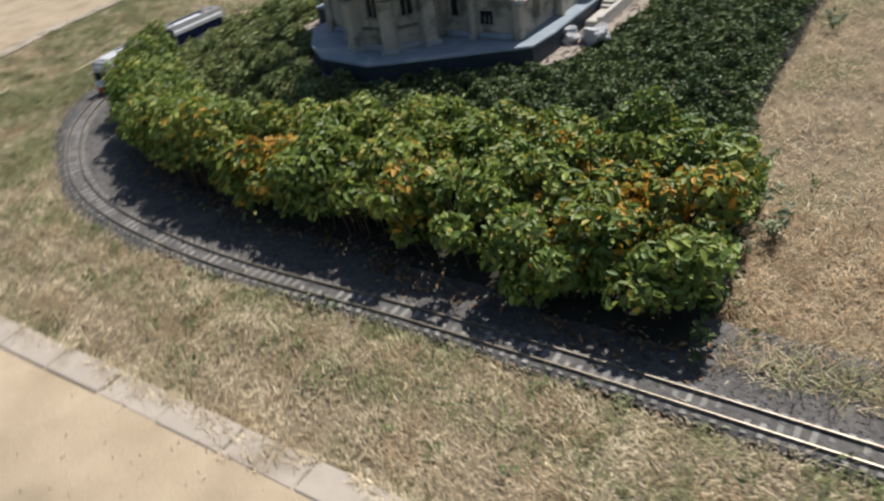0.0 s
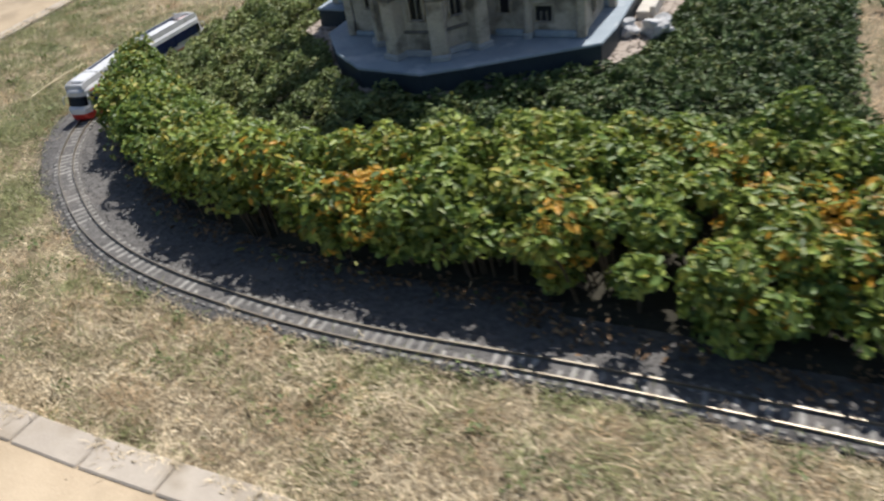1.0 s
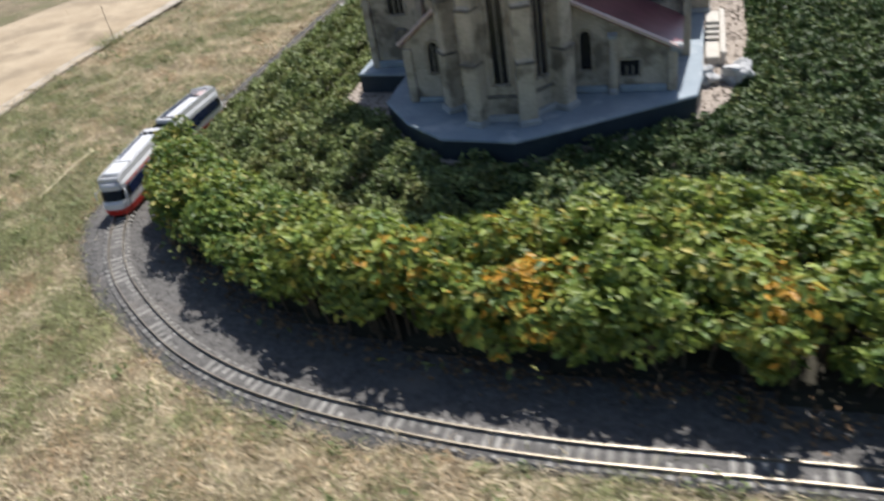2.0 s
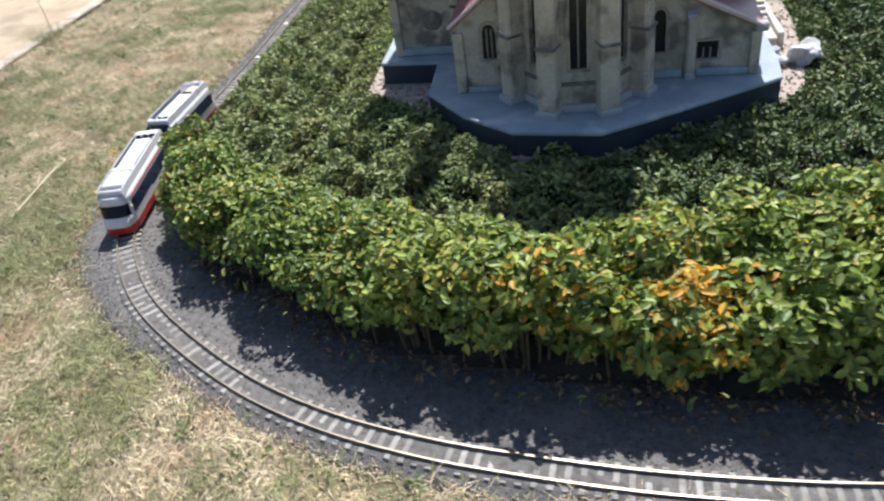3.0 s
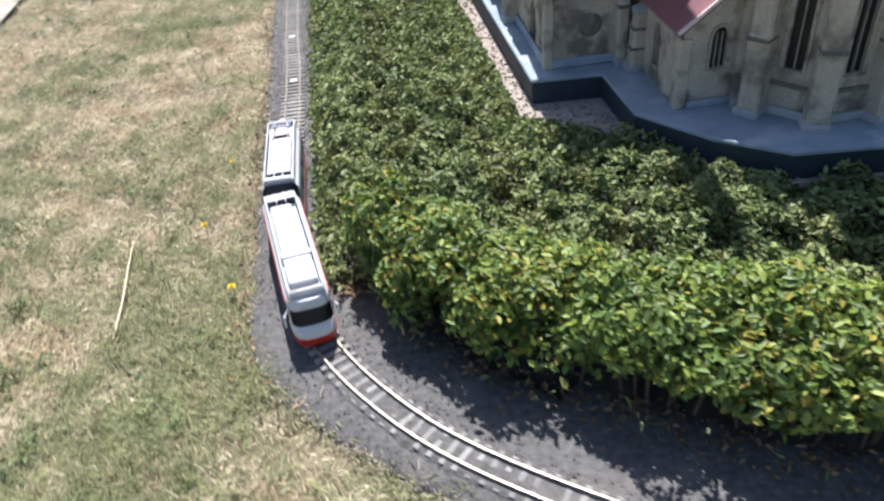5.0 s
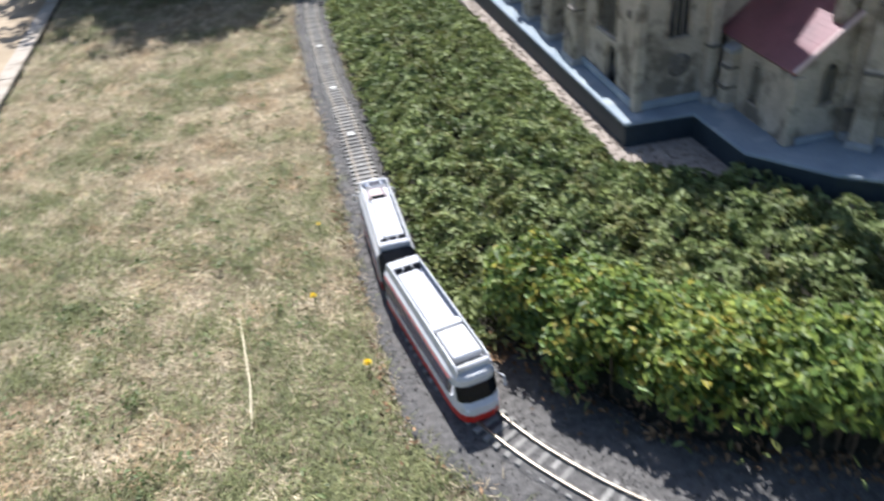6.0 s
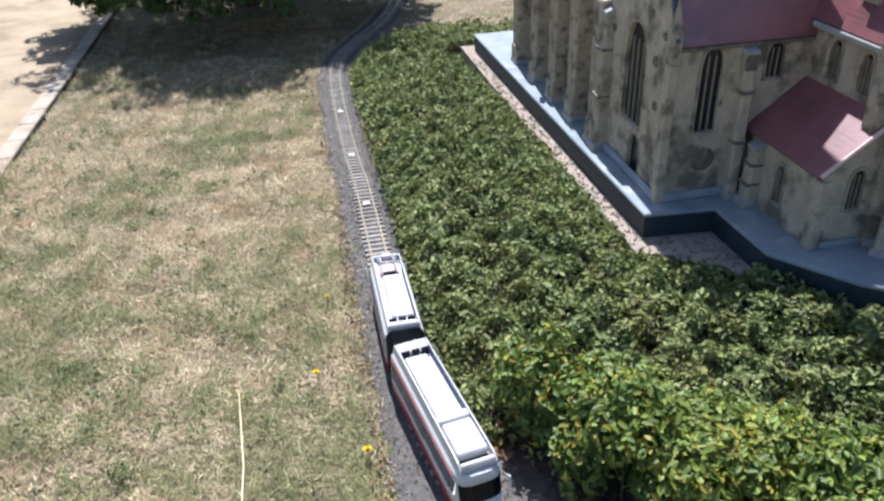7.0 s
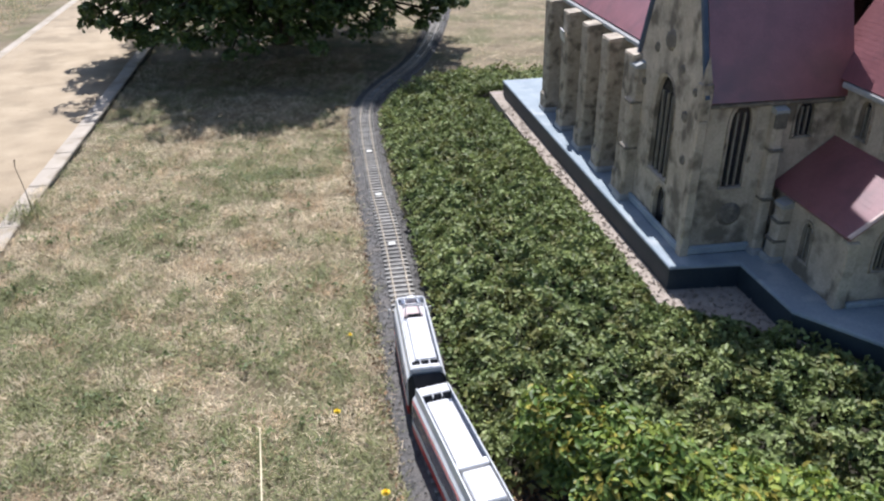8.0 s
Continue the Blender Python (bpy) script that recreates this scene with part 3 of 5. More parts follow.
def build_hedge():
    rng = np.random.RandomState(11)
    count = 14
    for k in range(count):
        lumps = []
        u0, u1 = k / count, (k + 1) / count
        for j in range(66):
            u = (u0 + (u1 - u0) * (rng.rand() * 1.2 - 0.1)) * (len(HEDGE_OUT) - 1)
            u = min(max(u, 0), len(HEDGE_OUT) - 1.001)
            i, f = int(u), u % 1
            o = Vector(HEDGE_OUT[i]).lerp(Vector(HEDGE_OUT[i + 1]), f)
            w = Vector(HEDGE_IN[i]).lerp(Vector(HEDGE_IN[i + 1]), f)
            span = (w - o).length
            tall = 0.212 + 0.03 * math.sin(o.x * 5.1) * math.sin(o.x * 2.3 + 1) - 0.02 * max(0, min(1, (-2.6 - o.x) / 0.5))
            if j < 11:
                # the steep front, drawn back under the crown's edge
                r = rng.uniform(0.028, 0.044)
                p = o.lerp(w, min(0.9, (0.10 + 0.06 * rng.rand()) / span))
                z = 0.05 + (tall - 0.12) * rng.rand()
            else:
                r = rng.uniform(0.030, 0.066)
                t = rng.rand()
                p = o.lerp(w, min(0.95, (r * 0.55 + t * max(0.02, span - r * 1.2)) / span))
                edge = min(t * 1.6, 1 - t) * span
                z = (tall - r * 0.5) * (0.92 + 0.08 * min(1, edge / 0.08)) + rng.normal(0, 0.036) - 0.010
            lumps.append((p.x, p.y, max(0.03, z), r))
        cx, cy = sum(q[0] for q in lumps) / len(lumps), sum(q[1] for q in lumps) / len(lumps)
        e = thing("shrub", (cx, cy, 0), "low evergreen shrub with glossy green, yellow and orange leaves", "shrub", "shrubs of the hedge beside the track")
        vs, fs, sl, base = [], [], [], 0
        bm = bmesh.new()
        for x, y, z, r in lumps:
            v, f = lump_leaves(rng, (x, y, z), r, int(112 * (r / 0.06) ** 2) + 26, 0.0205 + 0.0065 * min(1, max(0, (x + 2.9) / 1.2)))
            n = len(f) // 2
            o = max([g * math.exp(-((x - a) ** 2 + (y - b) ** 2) / w) for a, b, w, g in ORANGE]) * (z > 0.1)
            yl = max([math.exp(-((x - a) ** 2 + (y - b) ** 2) / 0.012) for a, b in YELLOW]) * (z > 0.08)
            q = rng.rand(n)
            dark = 0.52 if x > -1.3 else 0.32 if x > -2.5 else 0.6
            slot = np.where(q < 0.62 * o ** 1.3, 3, np.where(q < 0.62 * o ** 1.3 + 0.20 * max(o, yl) + 0.012, 2, np.where(rng.rand(n) < dark, 1, 0)))
            vs.append(v), fs.append(f + base), sl.append(np.repeat(slot, 2))
            base += len(v)
            root = Vector((cx + (x - cx) * 0.7, cy + (y - cy) * 0.7, -0.01))
            top = Vector((x, y, z + r * 0.3))
            tube(bm, [root, root.lerp(top, 0.5) + Vector((0, 0, 0.02)), top], [0.004, 0.003, 0.0015], 5)
        child("foliage", mesh_np("foliage", np.concatenate(vs), np.concatenate(fs), [M_LEAF, M_LEAF2, M_YELLOW, M_ORANGE], np.concatenate(sl)), e)
        part("woody_stem", bm, M_TWIG, e, "thin brown branching stem")


def bed_height(x, y):
    """The planted bed rises a little towards the church."""
    d = np.hypot(x + 2.09, (y - 3.5) * 0.75)
    return 0.012 + 0.092 * np.clip((1.55 - d) / 0.75, 0, 1)


def build_bed():
    step = 0.04
    xs, ys = np.arange(-3.46, -0.4, step), np.arange(1.34, 5.7, step)
    gx, gy = np.meshgrid(xs, ys, indexing="ij")
    ok = inside(BED, gx, gy)
    core = ok & inside(BED, gx - 0.03, gy - 0.06) & inside(BED, gx - 0.02, gy)
    gz = np.where(core, bed_height(gx, gy), -0.012)
    n, m = gx.shape
    i, j = np.meshgrid(np.arange(n - 1), np.arange(m - 1), indexing="ij")
    a = (i * m + j).ravel()
    f = np.stack([a, a + m, a + m + 1, a + 1], 1)
    keep = ok.ravel()[f].any(1)
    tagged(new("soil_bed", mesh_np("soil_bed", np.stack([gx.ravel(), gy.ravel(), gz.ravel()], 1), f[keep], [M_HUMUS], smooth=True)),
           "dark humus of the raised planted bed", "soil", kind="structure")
    bm = prism(bmesh.new(), GRAVEL, -0.02, lambda x, y: 0.117)
    tagged(part("gravel_strip", bm, M_GRAVEL), "pale gravel strip round the church plinth", "gravel", kind="structure")
    rng = np.random.RandomState(5)
    p = rng.rand(330000, 2) * [2.95, 4.3] + [-3.46, 1.38]
    x, y = p[:, 0], p[:, 1]
    hedge = inside(HEDGE_OUT + HEDGE_IN[::-1], x, y + 0.03)
    ok = inside(BED, x + rng.normal(0, 0.018, len(x)), y + rng.normal(0, 0.018, len(x))) & ~inside(GRAVEL, x, y) & (np.abs(off_track(x, y)) > 0.065) & ~hedge & ((y < 4.3) | (x < -2.6) | (rng.rand(len(x)) < 0.35))
    x, y = x[ok][:150000], y[ok][:150000]
    h = 0.066 + 0.026 * wobble(x, y, 0.11, 8) + 0.016 * wobble(x, y, 0.4, 9)
    h *= np.clip((np.abs(off_track(x, y)) - 0.05) / 0.12, 0.25, 1)
    rim = [(AXIS + (a - AXIS) * 1.16, 3.5 + (b - 3.5) * 1.09) for a, b in GRAVEL]
    h *= np.where(inside(rim, x, y), np.where(y < 2.62, 0.75, 0.35), 1)
    z = bed_height(x, y) + h * (1 - 0.65 * rng.rand(len(x)) ** 2.1)
    up = np.stack([wobble(x, y, 0.07, 10) * 0.5, wobble(x, y, 0.07, 11) * 0.5 - 0.1, np.ones(len(x))], 1)
    v, f = leaves(rng, np.stack([x, y, z], 1), up, rng.uniform(0.012, 0.029, len(x)), 0.5, 0.3, 0.62)
    tone = (wobble(x, y, 0.3, 12) + rng.normal(0, 0.7, len(x)) > 0.75).astype(int)
    tone = np.where(rng.rand(len(x)) < np.clip((x + 2.25) / 0.65, 0.05, 0.88), 2, tone)
    tagged(new("ground_cover", mesh_np("ground_cover", v, f, [M_IVY, M_IVY2, M_IVY3], np.repeat(tone, 2))), "dense dark green glossy creeping ground cover", "ground cover", kind="stuff")


# ---- model church ----
def lancet(u, v0, w, h, n=5):
    """A pointed window's outline, counter-clockwise."""
    rise = w * 0.95
    pts = [(u - w / 2, v0), (u + w / 2, v0)]
    for k in range(n + 1):
        t = k / n
        pts.append((u + w / 2 * math.cos(t * math.pi / 2) ** 0.8, v0 + h - rise + rise * math.sin(t * math.pi / 2) ** 0.9))
    for k in range(n - 1, -1, -1):
        t = k / n
        pts.append((u - w / 2 * math.cos(t * math.pi / 2) ** 0.8, v0 + h - rise + rise * math.sin(t * math.pi / 2) ** 0.9))
    return pts


def rect(u, v0, w, h):
    return [(u - w / 2, v0), (u + w / 2, v0), (u + w / 2, v0 + h), (u - w / 2, v0 + h)]


def wall_frame(x, y, angle):
    """The pose of a wall: u runs along it to the right as seen from outside, v is up, w points out."""
    a = radians(angle)
    u, w = Vector((math.cos(a), math.sin(a), 0)), Vector((math.sin(a), -math.cos(a), 0))
    m = Matrix(((u.x, 0, w.x, x), (u.y, 0, w.y, y), (0, 1, 0, 0), (0, 0, 0, 1)))
    return m


def panel(outline, holes, thick):
    """A wall slab with openings that go through it: front at w = 0, back at w = -thick."""
    bm = bmesh.new()
    loops = [[Vector((a, b, 0)) for a, b in q] for q in [outline, *holes]]
    fr, edges, at = [], [], 0
    for q in loops:
        ring = [bm.verts.new(p) for p in q]
        edges += [bm.edges.new((ring[i], ring[(i + 1) % len(ring)])) for i in range(len(ring))]
        fr += ring
    bmesh.ops.triangle_fill(bm, use_beauty=True, use_dissolve=False, edges=edges)
    bk = [bm.verts.new(v.co - Vector((0, 0, thick))) for v in fr]
    twin = dict(zip(fr, bk))
    for f in list(bm.faces):
        bm.faces.new([twin[v] for v in reversed(f.verts)])
    at = 0
    for q in loops:
        n = len(q)
        for i in range(n):
            a, b = at + i, at + (i + 1) % n
            bm.faces.new((fr[a], fr[b], bk[b], bk[a]))
        at += n
    bmesh.ops.recalc_face_normals(bm, faces=bm.faces[:])
    return bm


def church_wall(ch, m, outline, windows, mat=None, thick=0.03):
    """A wall with its windows; a window is (u, v0, width, height, kind, bars)."""
    holes = [rect(u, v, w, h) if kind == "square" else lancet(u, v, w, h) for u, v, w, h, kind, bars in windows]
    bm = panel(outline, holes, thick)
    bmesh.ops.transform(bm, matrix=m, verts=bm.verts[:])
    part("wall", bm, mat or M_STONE, ch)
    for hole, (u, v, w, h, kind, bars) in zip(holes, windows):
        bm = bmesh.new()
        face = [bm.verts.new((a, b, -0.014)) for a, b in hole]
        bm.faces.new(face)
        bmesh.ops.transform(bm, matrix=m, verts=bm.verts[:])
        win = part("window", bm, M_GLASSDARK, ch, "dark leaded window in a stone surround")
        for k in range(bars):
            bu = u + w * ((k + 1) / (bars + 1) - 0.5)
            bm = box(bmesh.new(), bu - 0.0022, bu + 0.0022, v, v + h - w * (0.36 if bars > 1 else 0.1), -0.0135, -0.006)
            bmesh.ops.transform(bm, matrix=m, verts=bm.verts[:])
            part("mullion", bm, M_LEAD, win)
        # sloping sill and hood
        bm = bmesh.new()
        ring_o = [(u + (a - u) * (1 + 0.010 / (w / 2)), v + (b - v) * (1 + 0.010 / h) - (0.004 if b == v else 0)) for a, b in hole]
        n = len(hole)
        for i in range(n):
            a, b, c, d = hole[i], hole[(i + 1) % n], ring_o[(i + 1) % n], ring_o[i]
            q = [bm.verts.new((*a, -0.001)), bm.verts.new((*b, -0.001)), bm.verts.new((*c, 0.004)), bm.verts.new((*d, 0.004))]
            bm.faces.new(q)
            q2 = [bm.verts.new((*d, 0.004)), bm.verts.new((*c, 0.004)), bm.verts.new((*c, -0.002)), bm.verts.new((*d, -0.002))]
            bm.faces.new(q2)
        bmesh.ops.remove_doubles(bm, verts=bm.verts[:], dist=0.0002)
        bmesh.ops.recalc_face_normals(bm, faces=bm.faces[:])
        bmesh.ops.transform(bm, matrix=m, verts=bm.verts[:])
        part("surround", bm, M_STONE2, win)


def buttress(ch, x, y, angle, width, depth, top, z0=0.194, steps=True, foot=True):
    """A pier that stands out from a wall, plain or stepped, with its foot and its sloping cap."""
    m = Matrix.Translation((x, y, 0)) @ pose(0, 0, 0, 0, 0, angle)
    h = top - z0
    bm = bmesh.new()
    w2 = width / 2
    if steps:
        tiers = [(z0, z0 + h * 0.42, 1.0), (z0 + h * 0.42, z0 + h * 0.76, 0.9), (z0 + h * 0.76, top, 0.78)]
    else:
        tiers = [(z0, z0 + h * 0.16, 1.06), (z0 + h * 0.16, top, 1.0)]
    prof = []
    for a, b, k in tiers:
        prof += [(a + (0.010 if prof else 0), k), (b, k)]
    rings = []
    for z, k in prof:
        c = 0.006
        ww, dd = w2 * (0.8 + 0.2 * k), -depth * k
        rings.append([bm.verts.new(q) for q in ((-ww, 0.012, z), (-ww, dd + c, z), (-ww + c, dd, z), (ww - c, dd, z), (ww, dd + c, z), (ww, 0.012, z))])
    for r, t in zip(rings, rings[1:]):
        for i in range(6):
            bm.faces.new((r[i], r[(i + 1) % 6], t[(i + 1) % 6], t[i]))
    bm.faces.new(rings[0][::-1]), bm.faces.new(rings[-1])
    bmesh.ops.recalc_face_normals(bm, faces=bm.faces[:])
    bmesh.ops.transform(bm, matrix=m, verts=bm.verts[:])
    pier = part("buttress", bm, M_STONE if steps else M_STONE2, ch)
    if steps and depth > 0.03:
        for a, b, q in tiers[:2]:
            bm = box(bmesh.new(), -w2 * (0.84 + 0.2 * q), w2 * (0.84 + 0.2 * q), -depth * q - 0.004, 0.0, b - 0.009, b + 0.001, 0.002)
            bmesh.ops.transform(bm, matrix=m, verts=bm.verts[:])
            part("drip_band", bm, M_GRIME, pier, "dark weathered drip moulding")
    k = 0.82 if steps else 0.98
    bm = bmesh.new()
    prof = [(-depth * k, top - 0.004), (-depth * k, top + 0.006), (0.012, top + 0.006 + depth * (0.4 if steps else 0.12)), (0.012, top - 0.004)]
    a = [bm.verts.new((-w2 * 1.04, p, q)) for p, q in prof]
    b = [bm.verts.new((w2 * 1.04, p, q)) for p, q in prof]
    for i in range(4):
        bm.faces.new((a[i], a[(i + 1) % 4], b[(i + 1) % 4], b[i]))
    bm.faces.new(a[::-1]), bm.faces.new(b)
    bmesh.ops.recalc_face_normals(bm, faces=bm.faces[:])
    bmesh.ops.transform(bm, matrix=m, verts=bm.verts[:])
    part("cap", bm, M_FOOT if steps else M_STONE, pier, "pale sloping stone cap")
    if foot:
        bm = box(bmesh.new(), -w2 * 1.2, w2 * 1.2, -depth - 0.010, 0.0, z0 - 0.003, z0 + 0.020, 0.005)
        bmesh.ops.transform(bm, matrix=m, verts=bm.verts[:])
        part("foot", bm, M_FOOT, pier, "pale stone foot block")
    return pier


def roof_slab(ch, quad, thick=0.012, mat=None, label="", tile=0.014, drop=Vector((0, 0, 0))):
    """A roof plane with courses of tiles: quad is eave start, eave end, ridge end, ridge start."""
    a, b, c, d = [Vector(q) for q in quad]
    nrm = (b - a).cross(d - a).normalized()
    if nrm.z < 0:
        nrm = -nrm
    n = max(2, int((d - a).length / tile))
    bm = bmesh.new()
    left, right = [], []
    for k in range(n):
        for s, h in ((k / n, 0.0009), ((k + 1) / n, 0.0005)):
            left.append(bm.verts.new(a.lerp(d, s) + nrm * h))
            right.append(bm.verts.new(b.lerp(c, s) + nrm * h))
    left += [bm.verts.new(q - nrm * thick) for q in (d, a)]
    right += [bm.verts.new(q - nrm * thick) for q in (c, b)]
    m = len(left)
    for k in range(m):
        bm.faces.new((left[k], right[k], right[(k + 1) % m], left[(k + 1) % m]))
    bm.faces.new(left), bm.faces.new(right[::-1])
    bmesh.ops.remove_doubles(bm, verts=bm.verts[:], dist=1e-6)
    bmesh.ops.recalc_face_normals(bm, faces=bm.faces[:])
    return part("roof", bm, mat or M_ROOF, ch, label)


AXIS = -2.09
Z0 = 0.195


def build_church():
    pl = thing("plinth", (AXIS, 3.5, 0.07), "low many-sided church plinth, blue-grey top and dark slate sides", "plinth")
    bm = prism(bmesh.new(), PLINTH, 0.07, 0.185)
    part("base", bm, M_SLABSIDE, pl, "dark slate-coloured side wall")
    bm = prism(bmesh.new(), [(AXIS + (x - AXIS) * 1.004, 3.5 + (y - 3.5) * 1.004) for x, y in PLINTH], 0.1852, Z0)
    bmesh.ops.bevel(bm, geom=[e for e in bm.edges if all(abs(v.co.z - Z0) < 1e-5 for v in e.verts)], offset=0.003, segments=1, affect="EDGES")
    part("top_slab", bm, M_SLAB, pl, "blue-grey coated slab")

    ch = thing("model_church", (AXIS, 3.4, Z0), "miniature gothic stone church with red tiled roofs on a plinth", "model church")
    W, E, S, N = -2.69, -1.53, 2.96, 3.41
    eave, ridge = 0.655, 1.25
    mid = (S + N) / 2
    cw, ce = -2.29, -1.90
    # transept: west gable, south wall, east gable
    gable = [(0.003, Z0), (N - S - 0.003, Z0), (N - S - 0.003, eave), ((N - S) / 2, ridge + 0.03), (0.003, eave)]
    church_wall(ch, wall_frame(W, N, -90), gable, [(0.218, 0.355, 0.135, 0.30, "lancet", 3), (0.26, 0.197, 0.080, 0.135, "lancet", 0)])
    church_wall(ch, wall_frame(E, S, 90), gable, [(0.225, 0.335, 0.085, 0.28, "lancet", 2)])
    church_wall(ch, wall_frame(W, S, 0), [(0, Z0), (cw - W, Z0), (cw - W, eave), (0, eave)], [(0.118, 0.398, 0.062, 0.235, "lancet", 2), (0.300, 0.535, 0.050, 0.10, "lancet", 2)])
    church_wall(ch, wall_frame(ce, S, 0), [(0, Z0), (E - ce, Z0), (E - ce, eave), (0, eave)], [(E - ce - 0.11, 0.385, 0.064, 0.23, "lancet", 2)])
    for y0, s in ((S, -1), (N, 1)):
        roof_slab(ch, [(W + 0.015, y0 + s * 0.014, eave - 0.008), (-2.27, y0 + s * 0.014, eave - 0.008), (-2.27, mid, ridge), (W + 0.015, mid, ridge)])
        bm = bmesh.new()
        tube(bm, [(W, y0 + s * 0.014, eave + 0.004), (W, mid, ridge + 0.04)], [0.009, 0.009], 4)
        part("verge", bm, M_BLUETRIM, ch, "blue sheet-metal verge")
    # mouldings
    for x0, x1 in ((W - 0.004, cw), (ce, E + 0.004)):
        bm = box(bmesh.new(), x0, x1, S - 0.012, S + 0.004, eave - 0.024, eave - 0.012, 0.003)
        part("cornice", bm, M_GRIME, ch, "dark weathered cornice")
        bm = box(bmesh.new(), x0, x1, S - 0.012, S, Z0, Z0 + 0.028, 0.005)
        part("base_course", bm, M_SLAB, ch, "blue-grey coated base course")
    bm = box(bmesh.new(), W - 0.012, W, S, N, Z0, Z0 + 0.028, 0.005)
    part("base_course", bm, M_SLAB, ch, "blue-grey coated base course")
    # round relief on the south wall, rosettes on the gable
    bm = bmesh.new()
    bmesh.ops.create_cone(bm, cap_ends=True, segments=20, radius1=0.036, radius2=0.026, depth=0.008, matrix=pose(-2.565, S - 0.004, 0.315, 90))
    part("relief", bm, M_GRIME, ch, "round weathered relief")
    for dy, z, r in ((0.225, 0.76, 0.032), (0.13, 0.72, 0.016), (0.31, 0.70, 0.014), (0.06, 0.60, 0.013), (0.38, 0.46, 0.015), (0.36, 0.58, 0.017), (0.40, 0.66, 0.012)):
        bm = bmesh.new()
        bmesh.ops.create_cone(bm, cap_ends=True, segments=10, radius1=r, radius2=r * 0.6, depth=0.006, matrix=pose(W - 0.003, N - dy, z, 0, -90, 20))
        part("rosette", bm, M_GRIME, ch, "dark weathered rosette")
    # clasping piers at the transept's corners, with pinnacles
    for x, y, sx in ((W, S, -1), (E, S, 1)):
        bm = bmesh.new()
        box(bm, x - 0.014, x + 0.014, y - 0.014, y + 0.014, Z0, 0.60, 0.003)
        part("corner_pier", bm, M_STONE, ch)
        bm = bmesh.new()
        box(bm, x - 0.016, x + 0.016, y - 0.016, y + 0.016, 0.6005, 0.70, 0.003)
        bmesh.ops.create_cone(bm, cap_ends=True, segments=4, radius1=0.017, radius2=0.001, depth=0.07, matrix=pose(x, y, 0.732, 0, 0, 45))
        part("pinnacle", bm, M_STONE2, ch, "small weathered pinnacle")
    buttress(ch, W + 0.004, N - 0.025, -90, 0.055, 0.042, 0.64)
    buttress(ch, -2.475, S, 0, 0.036, 0.034, 0.615)
    bm = bmesh.new()
    box(bm, -2.492, -2.458, S - 0.030, S - 0.002, 0.57, 0.615, 0.003)
    part("corbel", bm, M_GRIME, ch, "weathered corbel")
    # nave behind: west and east walls with deep plain piers
    nx, ny = -2.605, 4.42
    for x, ang, y0, sgn in ((nx, -90, ny, -1), (-1.575, 90, N, 1)):
        church_wall(ch, wall_frame(x, y0, ang), [(0.003, Z0), (ny - N, Z0), (ny - N, 0.70), (0.003, 0.70)],
                    [(0.13 + 0.235 * k, 0.33, 0.06, 0.29, "lancet", 2) for k in range(4)], M_STONE2)
        for y in (3.43, 3.65, 3.87, 4.11, 4.37):
            buttress(ch, x, y, -90 if sgn < 0 else 90, 0.075, 0.115, 0.665, steps=False)
        roof_slab(ch, [(x + sgn * 0.05, N - 0.02, 0.690), (x + sgn * 0.05, ny + 0.02, 0.690), (AXIS, ny + 0.02, 1.30), (AXIS, N - 0.02, 1.30)])
        bm = box(bmesh.new(), min(x, x + sgn * 0.062), max(x, x + sgn * 0.062), N + 0.005, ny + 0.01, 0.668, 0.684, 0.003)
        part("cornice", bm, M_FOOT, ch, "pale sunlit eave cornice")
    church_wall(ch, wall_frame(-1.575, ny, 180), [(0, Z0), (1.03, Z0), (1.03, 0.70), (0.515, 1.29), (0, 0.70)], [])
    bm = box(bmesh.new(), -0.016, 0.016, -0.008, 0.0, -0.03, 0.03, 0.002, pose(-2.728, 4.10, 0.585, 25, 25, -70))
    part("sun_panel", bm, M_WHITE, ch, "small tilted white plate on a pier")
    # crossing tower with a saddle roof, stair turret and the higher roof over the east arm
    # unseen parts, inferred from their shadows; heights and places are fitted to these
    bm = box(bmesh.new(), -2.145, -1.855, 3.02, 3.38, 0.9, 2.10, 0.004)
    part("tower", bm, M_STONE, ch, "square stone crossing tower")
    for y0 in (3.0, 3.40):
        roof_slab(ch, [(-2.155, y0, 2.09), (-1.845, y0, 2.09), (-1.845, 3.2, 2.50), (-2.155, 3.2, 2.50)])
    bm = tube(bmesh.new(), [(-2.40, 3.22, 0.6), (-2.40, 3.22, 1.86), (-2.40, 3.22, 1.87), (-2.40, 3.22, 2.1)], [0.045, 0.045, 0.050, 0.003], 8)
    part("turret", bm, M_STONE2, ch, "slim round stair turret")
    for y0, s_ in ((S, -1), (N, 1)):
        roof_slab(ch, [(-1.893, y0 + s_ * 0.014, eave - 0.008), (E - 0.01, y0 + s_ * 0.014, eave - 0.008), (E - 0.01, mid, 1.655), (-1.893, mid, 1.655)])
    # choir: straight bay and three-sided apse
    c_eave, c_ridge = 0.70, 1.06
    poly = [(cw, S), (cw, 2.605), (-2.240, 2.572), (-2.140, 2.450), (-1.995, 2.456), (ce, 2.575), (ce, S)]
